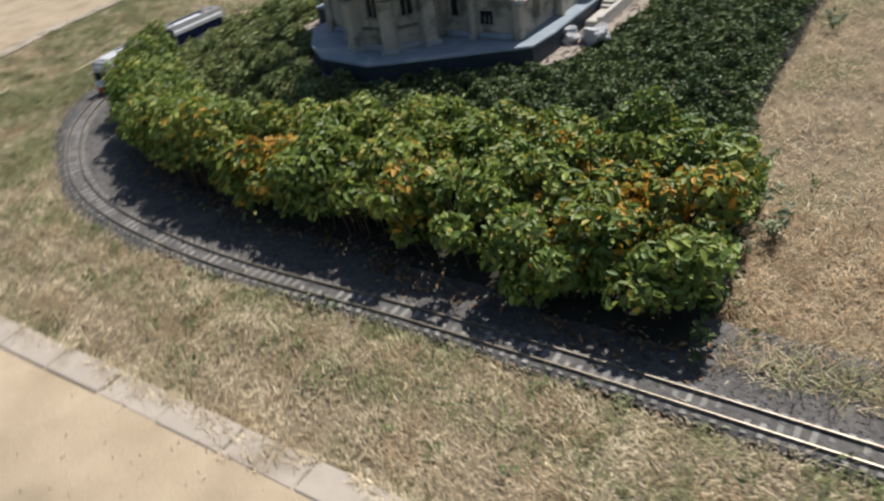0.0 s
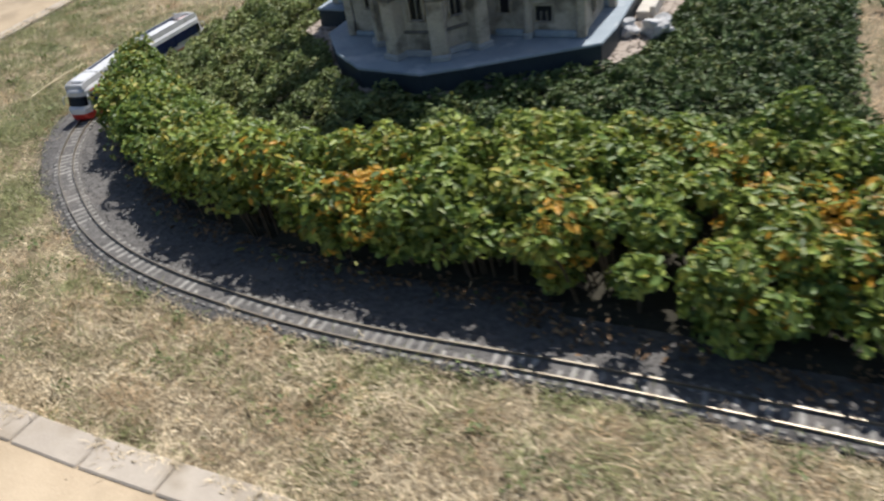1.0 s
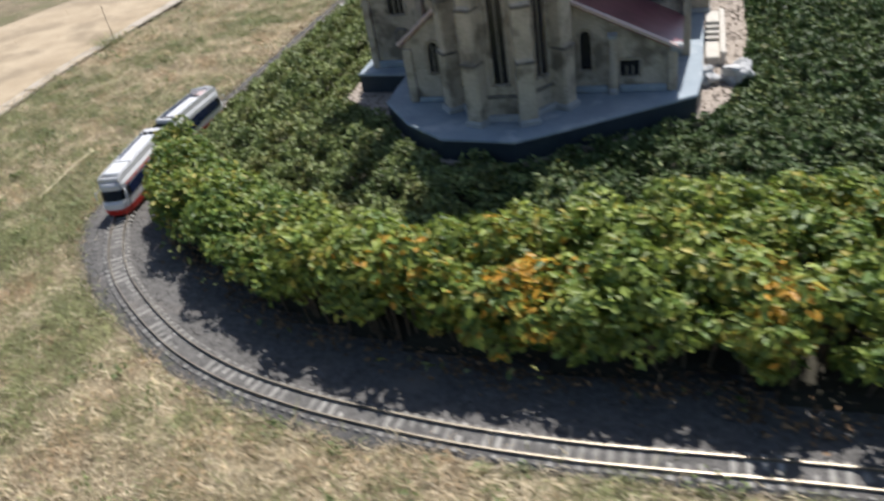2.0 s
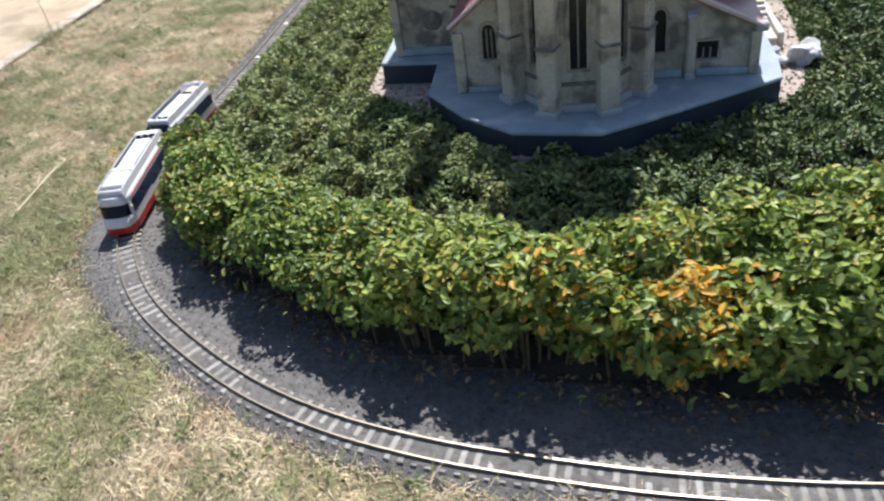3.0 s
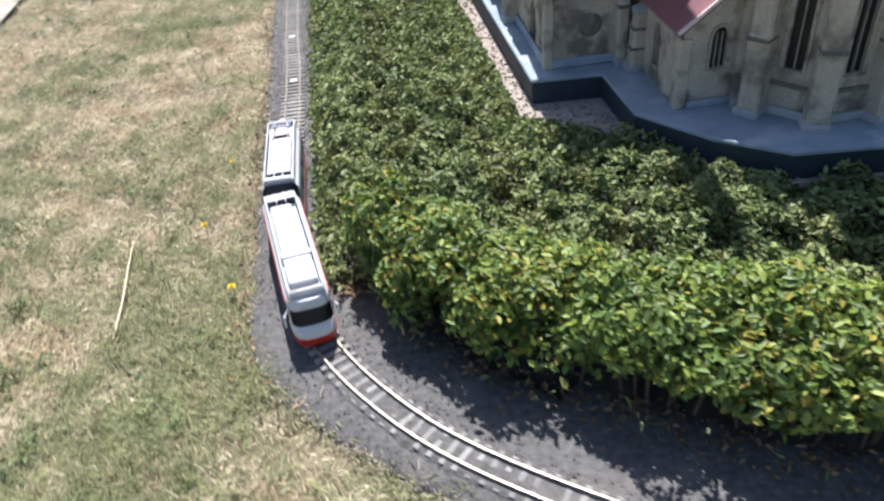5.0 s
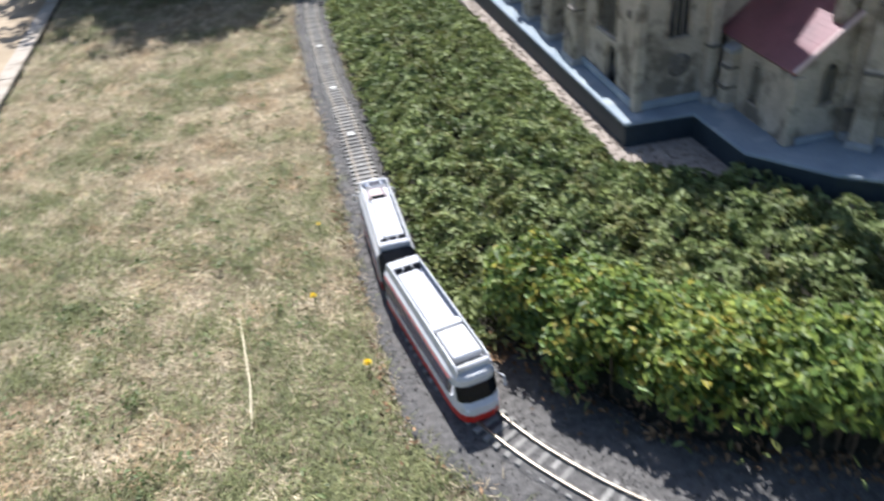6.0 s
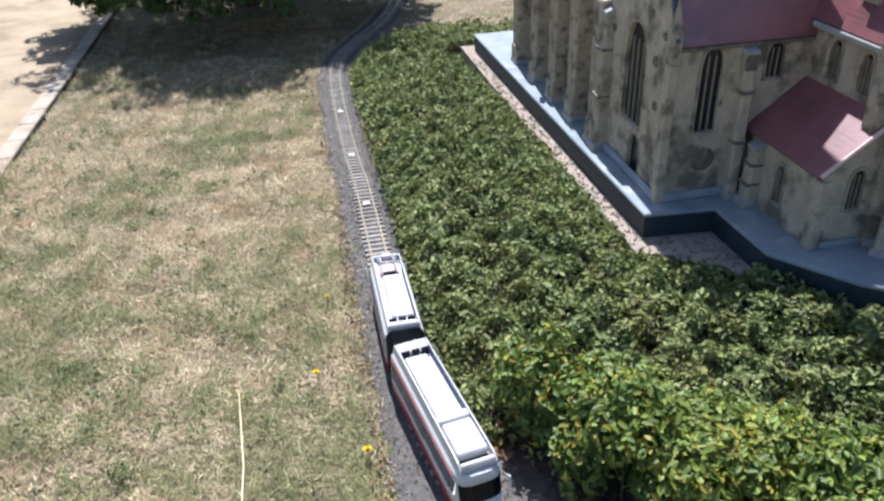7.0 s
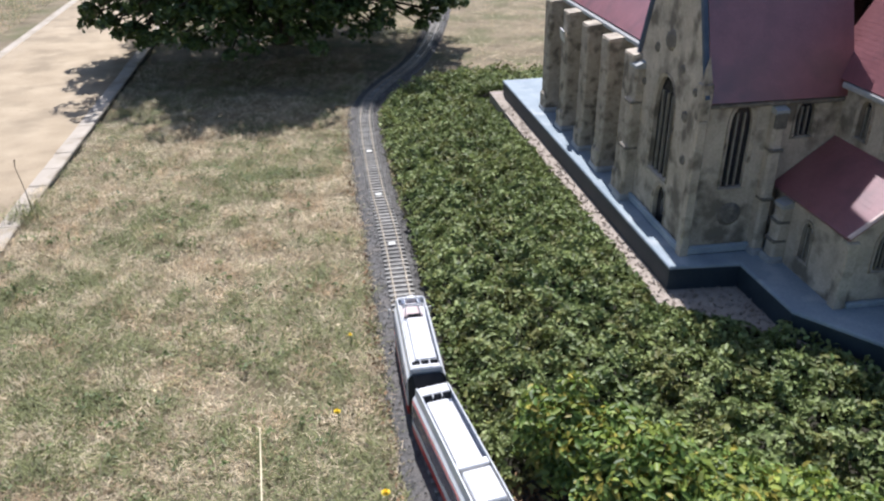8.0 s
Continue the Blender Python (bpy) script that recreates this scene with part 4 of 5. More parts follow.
    for (x0, y0), (x1, y1) in zip(poly, poly[1:]):
        ln = math.hypot(x1 - x0, y1 - y0)
        ang = math.degrees(math.atan2(y1 - y0, x1 - x0))
        win = []
        if 0.1 < ln < 0.2:
            win = [(ln / 2, 0.315, 0.046, 0.32, "lancet", 1)]
        elif ln > 0.3:
            win = [(ln - 0.10 if x0 == ce else 0.10, 0.555, 0.045, 0.10, "lancet", 2), (0.22, 0.555, 0.045, 0.10, "lancet", 2)]
        church_wall(ch, wall_frame(x0, y0, ang), [(0, Z0), (ln, Z0), (ln, c_eave), (0, c_eave)], win, thick=0.02)
    for x, y, ang in ((-2.240, 2.566, -52), (-2.140, 2.458, -20), (-1.997, 2.464, 20), (ce - 0.012, 2.566, 62)):
        buttress(ch, x, y, ang, 0.056, 0.052, 0.685)
    # courses along the apse
    for (x0, y0), (x1, y1) in zip(poly[1:], poly[2:-1]):
        ln, ang = math.hypot(x1 - x0, y1 - y0), math.atan2(y1 - y0, x1 - x0)
        for z0, z1, out, mt, nme in ((Z0, Z0 + 0.022, 0.014, M_FOOT, "base_course"), (0.272, 0.283, 0.008, M_GRIME, "string_course"), (c_eave - 0.018, c_eave, 0.012, M_STONE2, "cornice")):
            bm = box(bmesh.new(), 0.002, ln - 0.002, -out, 0.0, z0, z1, 0.002, Matrix.Translation((x0, y0, 0)) @ Matrix.Rotation(ang, 4, "Z"))
            part(nme, bm, mt, ch)
    apex = (AXIS, 2.76, c_ridge)
    for (x0, y0), (x1, y1) in zip(poly[1:], poly[2:-1]):
        a, b = Vector((x0, y0, c_eave)), Vector((x1, y1, c_eave))
        out = Vector((y1 - y0, -(x1 - x0), 0)).normalized() * 0.015
        roof_slab(ch, [a + out, b + out, apex, apex])
    for x, s in ((cw, -1), (ce, 1)):
        roof_slab(ch, [(x + s * 0.018, 2.585, c_eave - 0.01), (x + s * 0.018, 3.05, c_eave - 0.01), (AXIS, 3.05, c_ridge), (AXIS, 2.76, c_ridge)])
        bm = box(bmesh.new(), min(x, x + s * 0.022), max(x, x + s * 0.022), 2.60, 2.95, c_eave - 0.030, c_eave - 0.014, 0.003)
        part("cornice", bm, M_FOOT, ch, "pale eave cornice")
    bm = prism(bmesh.new(), [(-2.275, 2.775), (-2.205, 2.775), (-2.205, 2.835), (-2.275, 2.835)], 0.76, 0.835)
    dormer = part("dormer", bm, M_STONE2, ch, "small dormer on the choir roof")
    part("dormer_roof", box(bmesh.new(), -2.290, -2.200, 2.764, 2.846, 0.8355, 0.845, 0.002), M_VERGE, dormer, "pale flat dormer roof")
    part("opening", box(bmesh.new(), -2.2775, -2.2752, 2.785, 2.825, 0.775, 0.825), M_GLASSDARK, dormer, "dark opening")
    # annexes either side of the choir, with lean-to roofs
    ax0, ay = -2.43, 2.62
    church_wall(ch, wall_frame(ax0, ay, 0), [(0, Z0), (cw - ax0, Z0), (cw - ax0, 0.515), (0, 0.412)], [(0.098, 0.295, 0.042, 0.108, "lancet", 2)])
    church_wall(ch, wall_frame(ax0, S, -90), [(0, Z0), (S - ay - 0.003, Z0), (S - ay - 0.003, 0.412), (0, 0.412)], [(0.17, 0.245, 0.042, 0.108, "lancet", 2)])
    roof_slab(ch, [(ax0 - 0.022, S - 0.003, 0.402), (ax0 - 0.022, ay - 0.012, 0.402), (cw, ay - 0.012, 0.532), (cw, S - 0.003, 0.532)])
    bm = tube(bmesh.new(), [(ax0 - 0.02, ay - 0.014, 0.404), (cw, ay - 0.014, 0.530)], [0.006, 0.006], 5)
    part("verge", bm, M_VERGE, ch, "pale verge of the lean-to roof")
    bm = bmesh.new()
    box(bm, ax0 - 0.010, ax0 + 0.022, ay - 0.010, ay + 0.022, Z0, 0.385, 0.003)
    part("corner_pier", bm, M_STONE, ch)
    buttress(ch, ax0, ay + 0.27, -90, 0.045, 0.038, 0.365)
    bm = box(bmesh.new(), ax0 + 0.024, cw, ay - 0.012, ay, Z0, Z0 + 0.018, 0.003)
    part("base_course", bm, M_SLAB, ch)
    bx1, by = -1.56, 2.66
    church_wall(ch, wall_frame(ce, by, 0), [(0, Z0), (bx1 - ce, Z0), (bx1 - ce, 0.345), (0, 0.50)], [(0.065, 0.27, 0.036, 0.13, "lancet", 0), (0.2025, 0.243, 0.060, 0.055, "square", 2)])
    church_wall(ch, wall_frame(bx1, by, 90), [(0.003, Z0), (S - by, Z0), (S - by, 0.345), (0.003, 0.345)], [(0.15, 0.235, 0.05, 0.08, "lancet", 2)])
    roof_slab(ch, [(bx1 + 0.022, by - 0.014, 0.334), (bx1 + 0.022, S - 0.003, 0.334), (ce, S - 0.003, 0.516), (ce, by - 0.014, 0.516)])
    bm = tube(bmesh.new(), [(bx1 + 0.022, by - 0.016, 0.336), (ce, by - 0.016, 0.514)], [0.008, 0.008], 5)
    part("verge", bm, M_VERGE, ch, "pale pink verge of the lean-to roof")
    buttress(ch, -1.747, by, 0, 0.026, 0.026, 0.38)
    bm = box(bmesh.new(), bx1 - 0.020, bx1 + 0.010, by - 0.010, by + 0.020, Z0, 0.325, 0.003)
    part("corner_pier", bm, M_STONE, ch)
    bm = box(bmesh.new(), bx1 - 0.012, bx1 + 0.024, by - 0.022, by + 0.010, 0.3255, 0.350, 0.004)
    part("kneeler", bm, M_FOOT, ch, "pale kneeler stone at the eave")
    for x0, x1 in ((ce + 0.03, -1.765), (-1.729, bx1 - 0.022)):
        bm = box(bmesh.new(), x0, x1, by - 0.016, by, Z0, Z0 + 0.024, 0.005)
        part("base_course", bm, M_SLAB, ch, "pale blue-grey base course")
    # pinnacle between annex and choir
    bm = bmesh.new()
    box(bm, -2.335, -2.295, 2.62, 2.66, 0.50, 0.80, 0.003)
    bmesh.ops.create_cone(bm, cap_ends=True, segments=4, radius1=0.030, radius2=0.002, depth=0.19, matrix=pose(-2.315, 2.64, 0.895, 0, 0, 45))
    part("pinnacle", bm, M_STONE2, ch, "tall weathered pinnacle")


# ---- tram ----
TRAM_Y = 2.57  # where its articulation stands on the straight beside the lawn


def plan_line(L, hw, lean, out=0.0, n=5):
    """A car's outline from the bellows end round the nose and back."""
    side = [(0.0, 1.0), (L - 0.075, 1.0), (L - 0.045, 0.965), (L - 0.022, 0.88), (L - 0.008, 0.72), (L - 0.001, 0.45), (L, 0.15)]
    pts = []
    for x, k in side:
        f = max(0.0, (x - (L - 0.09)) / 0.09)
        pts.append((x - lean * f ** 1.5 + (out if k < 0.9 else 0), (hw + out) * k))
    return [(x, -y) for x, y in pts] + [(x, y) for x, y in reversed(pts)]


def shell(L, hw, levels, out=0.0, caps=True):
    """A body lofted over levels (z, inset, lean)."""
    bm = bmesh.new()
    rings = [[bm.verts.new((x, y, z)) for x, y in plan_line(L, hw - ins, lean, out)] for z, ins, lean in levels]
    n = len(rings[0])
    for r, s in zip(rings, rings[1:]):
        for i in range(n):
            bm.faces.new((r[i], r[(i + 1) % n], s[(i + 1) % n], s[i]))
    if caps:
        bm.faces.new(rings[0][::-1]), bm.faces.new(rings[-1])
    bmesh.ops.recalc_face_normals(bm, faces=bm.faces[:])
    return bm


def band(s, hw, z0, z1, x0, x1, ins0, ins1, out=0.0007):
    """A thin plate on one side of a car between x0 and x1."""
    bm = bmesh.new()
    a, b = s * (hw - ins0 + out), s * (hw - ins1 + out)
    o = [bm.verts.new(q) for q in ((x0, a, z0), (x1, a, z0), (x1, b, z1), (x0, b, z1))]
    i = [bm.verts.new((v.co.x, v.co.y - s * 0.0012, v.co.z)) for v in o]
    bm.faces.new(o), bm.faces.new(i[::-1])
    for k in range(4):
        bm.faces.new((o[k], i[k], i[(k + 1) % 4], o[(k + 1) % 4]))
    bmesh.ops.recalc_face_normals(bm, faces=bm.faces[:])
    return bm


def build_car(tram, m, L, rear):
    """One half of the tram; its cab at x = L."""
    hw = 0.050

    def add(name, bm, mat, parent, label=""):
        bmesh.ops.transform(bm, matrix=m @ Matrix.Diagonal((1, 1.0, 1.10, 1)), verts=bm.verts[:])
        return part(name, bm, mat, parent, label)
    body = add("car_body", shell(L, hw, [(0.040, 0, 0.0), (0.058, 0, 0.0), (0.066, 0.0002, 0.010), (0.098, 0.0012, 0.024), (0.1005, 0.0013, 0.0235), (0.112, 0.003, 0.020), (0.1195, 0.009, 0.024), (0.1205, 0.0115, 0.028)]),
               M_WHITE, tram, "white tram car body with a sloping roof edge")
    for f in body.data.polygons:
        f.use_smooth = False
    add("skirt", shell(L, hw, [(0.016, 0.004, 0.010), (0.020, 0.001, 0.004), (0.0398, 0, 0.0)], 0.0005), M_RED, body, "red painted skirt")
    # windows: flush panes that meet edge to edge, deeper at the doors
    n = 5 if rear else 4
    x0, x1 = 0.004, L - 0.068
    for s in (-1, 1):
        for k in range(n):
            a, b = x0 + (x1 - x0) * k / n, x0 + (x1 - x0) * (k + 1) / n
            low = 0.0575 if (k < 3 if rear else k < 2) else 0.0635
            add("side_window", band(s, hw, low, 0.0985, a + 0.0003, b - 0.0003, 0.0002, 0.0012), M_TRAMGLASS, body, "dark blue tinted window")
        add("cab_window", band(s, hw, 0.0645, 0.0965, L - 0.0675, L - 0.047, 0.0008, 0.0018), M_FRONTGLASS, body)
        if rear:
            add("stripe", band(s, hw, 0.1035, 0.1068, 0.002, L - 0.055, 0.0017, 0.0021, 0.0008), M_RED, body, "thin red stripe below the roof edge")
    bm = bmesh.new()
    for z0, z1, le0, le1 in ((0.0665, 0.097, 0.0105, 0.0237),):
        lo, hi = plan_line(L, hw - 0.0003, le0, 0.0007), plan_line(L, hw - 0.0012, le1, 0.0007)
        idx = range(3, len(lo) - 3)
        a, b = [bm.verts.new((*lo[i], z0)) for i in idx], [bm.verts.new((*hi[i], z1)) for i in idx]
        for i in range(len(a) - 1):
            bm.faces.new((a[i], a[i + 1], b[i + 1], b[i]))
    bmesh.ops.solidify(bm, geom=bm.faces[:], thickness=0.0008)
    add("windscreen", bm, M_FRONTGLASS, body, "dark curved windscreen")
    for s in (-1, 1):
        bm = box(bmesh.new(), L - 0.018, L - 0.004, s * 0.030 - 0.007, s * 0.030 + 0.007, 0.048, 0.0575, 0.003)
        add("headlamp", bm, M_LAMP, body, "clear headlamp")
        bm = bmesh.new()
        tube(bm, [(L - 0.040, s * 0.046, 0.098), (L - 0.022, s * 0.058, 0.093), (L - 0.018, s * 0.058, 0.072)], [0.0016, 0.0028, 0.0028], 6)
        add("mirror", bm, M_WHITE, body, "white wing mirror")
    # roof: two side rims, a sunk trough, boxes on it
    deck = add("roof_deck", box(bmesh.new(), 0.006, L - 0.045, -0.0355, 0.0355, 0.1203, 0.1225), M_GREYW, body, "light grey roof deck")
    for s in (-1, 1):
        bm = bmesh.new()
        prof = [(s * 0.0412, 0.1198), (s * 0.0385, 0.1395), (s * 0.0355, 0.1400), (s * 0.0350, 0.1205)]
        ends = [(0.000, -0.004), (0.012, 0.0), (L - 0.075, 0.0), (L - 0.045, -0.002), (L - 0.034, -0.010)]
        rows = [[bm.verts.new((x, p, max(0.1198, q + (dz if q > 0.13 else 0)))) for p, q in prof] for x, dz in ends]
        for r, t in zip(rows, rows[1:]):
            for k in range(4):
                bm.faces.new((r[k], r[(k + 1) % 4], t[(k + 1) % 4], t[k]))
        bm.faces.new(rows[0]), bm.faces.new(rows[-1][::-1])
        bmesh.ops.recalc_face_normals(bm, faces=bm.faces[:])
        add("roof_rim", bm, M_WHITE, body, "white raised roof edge")
        # blue-grey colour paints extra shade onto the rims' inner faces
        add("trough_lining", box(bmesh.new(), 0.045, L * (0.60 if rear else 0.72), min(s * 0.0338, s * 0.0349), max(s * 0.0338, s * 0.0349), 0.1227, 0.1388), M_BLUEGREY, body, "inner face of the roof edge in blue-grey that deepens its shade")
    bm = box(bmesh.new(), L - 0.047, L - 0.036, -0.036, 0.036, 0.1200, 0.1365, 0.003)
    add("roof_front", bm, M_WHITE, body)
    end = 0.034 if rear else 0.018
    add("end_box", box(bmesh.new(), 0.001, end, -0.0352, 0.0352, 0.1226, 0.1376, 0.003), M_WHITE, body, "white equipment box above the articulation")
    for k in (-1, 0, 1):
        y0, y1 = k * 0.0222 - 0.0095, k * 0.0222 + 0.0095
        bm = box(bmesh.new(), -0.0007, 0.0007, y0, y1, -0.0078, 0.0078, 0.0003, pose(end + 0.0072, 0, 0.1318, 0, -30 if rear else 38))
        add("vent", bm, M_RUBBER, body, "dark square vent")
    for k in (-0.5, 0.5):
        add("ridge", box(bmesh.new(), 0.003, end + 0.014, k * 0.0222 - 0.0013, k * 0.0222 + 0.0013, 0.1374, 0.1398, 0.0005), M_WHITE, body)
    if rear:
        add("trough", box(bmesh.new(), end + 0.0012, end + 0.018, -0.0338, 0.0338, 0.1226, 0.1240), M_BLUEGREY, body, "dark sunk trough across the roof")
        add("roof_cover", box(bmesh.new(), end + 0.019, L * 0.585, -0.0300, 0.0210, 0.1226, 0.1345, 0.002), M_WHITE, body, "flat white roof cover")
        add("cross_box", box(bmesh.new(), L * 0.590, L * 0.635, -0.034, 0.034, 0.1226, 0.1395, 0.002), M_WHITE, body, "white roof box")
        add("cooling_unit", box(bmesh.new(), L * 0.655, L - 0.062, -0.031, 0.031, 0.1226, 0.1410, 0.003), M_WHITE, body, "white roof cooling unit")
        add("slot", box(bmesh.new(), L - 0.061, L - 0.0475, -0.030, 0.030, 0.1226, 0.1262), M_RUBBER, body, "dark slot before the cab roof")
        add("gap", box(bmesh.new(), L * 0.637, L * 0.653, -0.033, 0.033, 0.1226, 0.1250), M_RUBBER, body, "dark gap between roof boxes")
    else:
        add("vent_tray", box(bmesh.new(), end + 0.001, end + 0.022, -0.0338, 0.0338, 0.1226, 0.1250, 0.001), M_GREYW, body)
        add("roof_cover", box(bmesh.new(), end + 0.024, L * 0.62, -0.0300, 0.0210, 0.1226, 0.1345, 0.002), M_WHITE, body, "flat white roof cover")
        pc = L * 0.76
        add("insulator_plate", box(bmesh.new(), pc - 0.034, pc + 0.032, -0.026, 0.026, 0.1226, 0.1280, 0.001), M_PINK, body, "reddish mounting plate of the pantograph")
        add("foot_bar", box(bmesh.new(), pc - 0.040, pc - 0.033, -0.017, 0.017, 0.1282, 0.1345, 0.001), M_RUBBER, body, "dark cross bar of the pantograph")
        for s in (-1, 1):
            add("spring_box", box(bmesh.new(), pc + 0.022, pc + 0.044, s * 0.021 - 0.005, s * 0.021 + 0.005, 0.1282, 0.1335, 0.001), M_BLUEGREY, body, "small dark box beside the pantograph")
        bm = bmesh.new()
        for s in (-1, 1):
            tube(bm, [(pc - 0.026, s * 0.020, 0.130), (pc + 0.030, s * 0.016, 0.140), (pc - 0.020, s * 0.020, 0.150)], [0.0017] * 3, 5)
            tube(bm, [(pc - 0.026, s * 0.020, 0.130), (pc + 0.034, s * 0.020, 0.130)], [0.002] * 2, 5)
        for dx in (-0.026, -0.018):
            tube(bm, [(pc + dx, -0.028, 0.148), (pc + dx, -0.022, 0.1525), (pc + dx, 0.022, 0.1525), (pc + dx, 0.028, 0.148)], [0.002] * 4, 5)
        add("pantograph", bm, M_WHITE, body, "folded white pantograph")
        add("roof_box", box(bmesh.new(), L * 0.86, L * 0.86 + 0.016, -0.014, 0.010, 0.1226, 0.139, 0.002), M_WHITE, body)
    return body


def build_tram():
    mid = min(range(len(line)), key=lambda i: (line[i] - Vector((-3.482, TRAM_Y, 0))).length)

    def on_track(d):
        """The place at a distance along the track from the articulation, ahead when positive."""
        k = mid + d / 0.02
        i = int(math.floor(k))
        return line[i].lerp(line[i + 1], k - i)
    e = thing("tram", on_track(0) + Vector((0, 0, 0.02)), "white, red and dark blue articulated model tram on the track", "model tram")
    lift = Vector((0, 0, 0.002))
    pf, pr = on_track(0.033) + lift, on_track(-0.033) + lift
    df, dr = on_track(0.34) + lift - pf, on_track(-0.40) + lift - pr
    af, ar = math.atan2(df.y, df.x), math.atan2(dr.y, dr.x)
    build_car(e, Matrix.Translation(pf) @ Matrix.Rotation(af, 4, "Z"), 0.372, False)
    build_car(e, Matrix.Translation(pr) @ Matrix.Rotation(ar, 4, "Z"), 0.440, True)
    bm = bmesh.new()
    rows = []
    k = 15
    back = df.normalized()
    for i in range(k * 2 + 1):
        t = i / (k * 2)
        p = pf.lerp(pr, t)
        d = back.lerp(-dr.normalized(), t).normalized()
        n = Vector((-d.y, d.x, 0))
        s = 0.0 if i % 2 else 0.0035
        prof = [(-0.046 + s, 0.026), (-0.046 + s, 0.124 - s), (-0.036 + s, 0.138 - s), (0.036 - s, 0.138 - s), (0.046 - s, 0.124 - s), (0.046 - s, 0.026)]
        rows.append([bm.verts.new((p.x + n.x * o, p.y + n.y * o, h)) for o, h in prof])
    for r, s in zip(rows, rows[1:]):
        for i in range(6):
            bm.faces.new((r[i], r[(i + 1) % 6], s[(i + 1) % 6], s[i]))
    bmesh.ops.recalc_face_normals(bm, faces=bm.faces[:])
    part("bellows", bm, M_RUBBER, e, "black folded bellows")
    for d in (0.32, 0.10, -0.10, -0.36):
        c, ahead = on_track(d), (on_track(d + 0.03) - on_track(d - 0.03)).normalized()
        m = Matrix.Translation(c) @ Matrix.Rotation(math.atan2(ahead.y, ahead.x), 4, "Z")
        for dx in (-0.03, 0.03):
            for s in (-1, 1):
                bm = bmesh.new()
                bmesh.ops.create_cone(bm, cap_ends=True, segments=16, radius1=0.014, radius2=0.0135, depth=0.006, matrix=m @ pose(dx, s * 0.0235, 0.0335, 90))
                part("wheel", bm, M_RUBBER, e)
        bm = box(bmesh.new(), -0.045, 0.045, -0.016, 0.016, 0.022, 0.040, 0.002, m)
        part("bogie", bm, M_RUBBER, e)


# ---- tree at the far end of the lawn ----
def build_tree():
    rng = np.random.RandomState(21)
    foot = Vector((-3.98, 6.88, 0))
    e = thing("tree", foot, "low dense broad-leaved tree casting deep shade on the lawn", "tree")
    bm = bmesh.new()
    tube(bm, [foot + Vector((0, 0, -0.03)), foot + Vector((0.02, -0.02, 0.3)), foot + Vector((0.05, -0.05, 0.9))], [0.085, 0.062, 0.05], 10)
    lumps = []
    for k in range(430):
        a, r = rng.rand() * math.tau, math.sqrt(rng.rand())
        x, y = foot.x + 0.02 + 1.12 * r * math.cos(a), foot.y - 0.1 + 1.05 * r * math.sin(a)
        low = 0.21 + 0.15 * rng.rand() + 0.06 * math.sin(a * 5)
        z = low + 2.1 * rng.rand() ** 1.25 * (1 - 0.35 * r)
        lumps.append((x, y, z, rng.uniform(0.09, 0.18)))
    # hanging outer twigs
    for k in range(90):
        a = -math.pi * rng.rand()
        r = rng.uniform(1.08, 1.30)
        lumps.append((foot.x + r * math.cos(a), foot.y - 0.1 + r * math.sin(a) * 0.95, rng.uniform(0.22, 0.6), rng.uniform(0.03, 0.08)))
    vs, fs, base = [], [], 0
    for k, (x, y, z, r) in enumerate(lumps):
        v, f = lump_leaves(rng, (x, y, z), r, int(24 + 1100 * r), 0.040)
        vs.append(v), fs.append(f + base)
        base += len(v)
        if k % 3 == 0 or r < 0.09:
            s = foot + Vector((0.03, -0.03, 0.25 + 0.5 * rng.rand()))
            q = Vector((x, y, z))
            tube(bm, [s, s.lerp(q, 0.5) + Vector((0, 0, 0.08)), q], [0.025, 0.014, 0.004], 6)
    part("trunk", bm, M_TWIG, e, "dark branching trunk")
    child("crown", mesh_np("crown", np.concatenate(vs), np.concatenate(fs), [M_TREELEAF]), e, "dark green leafy crown")


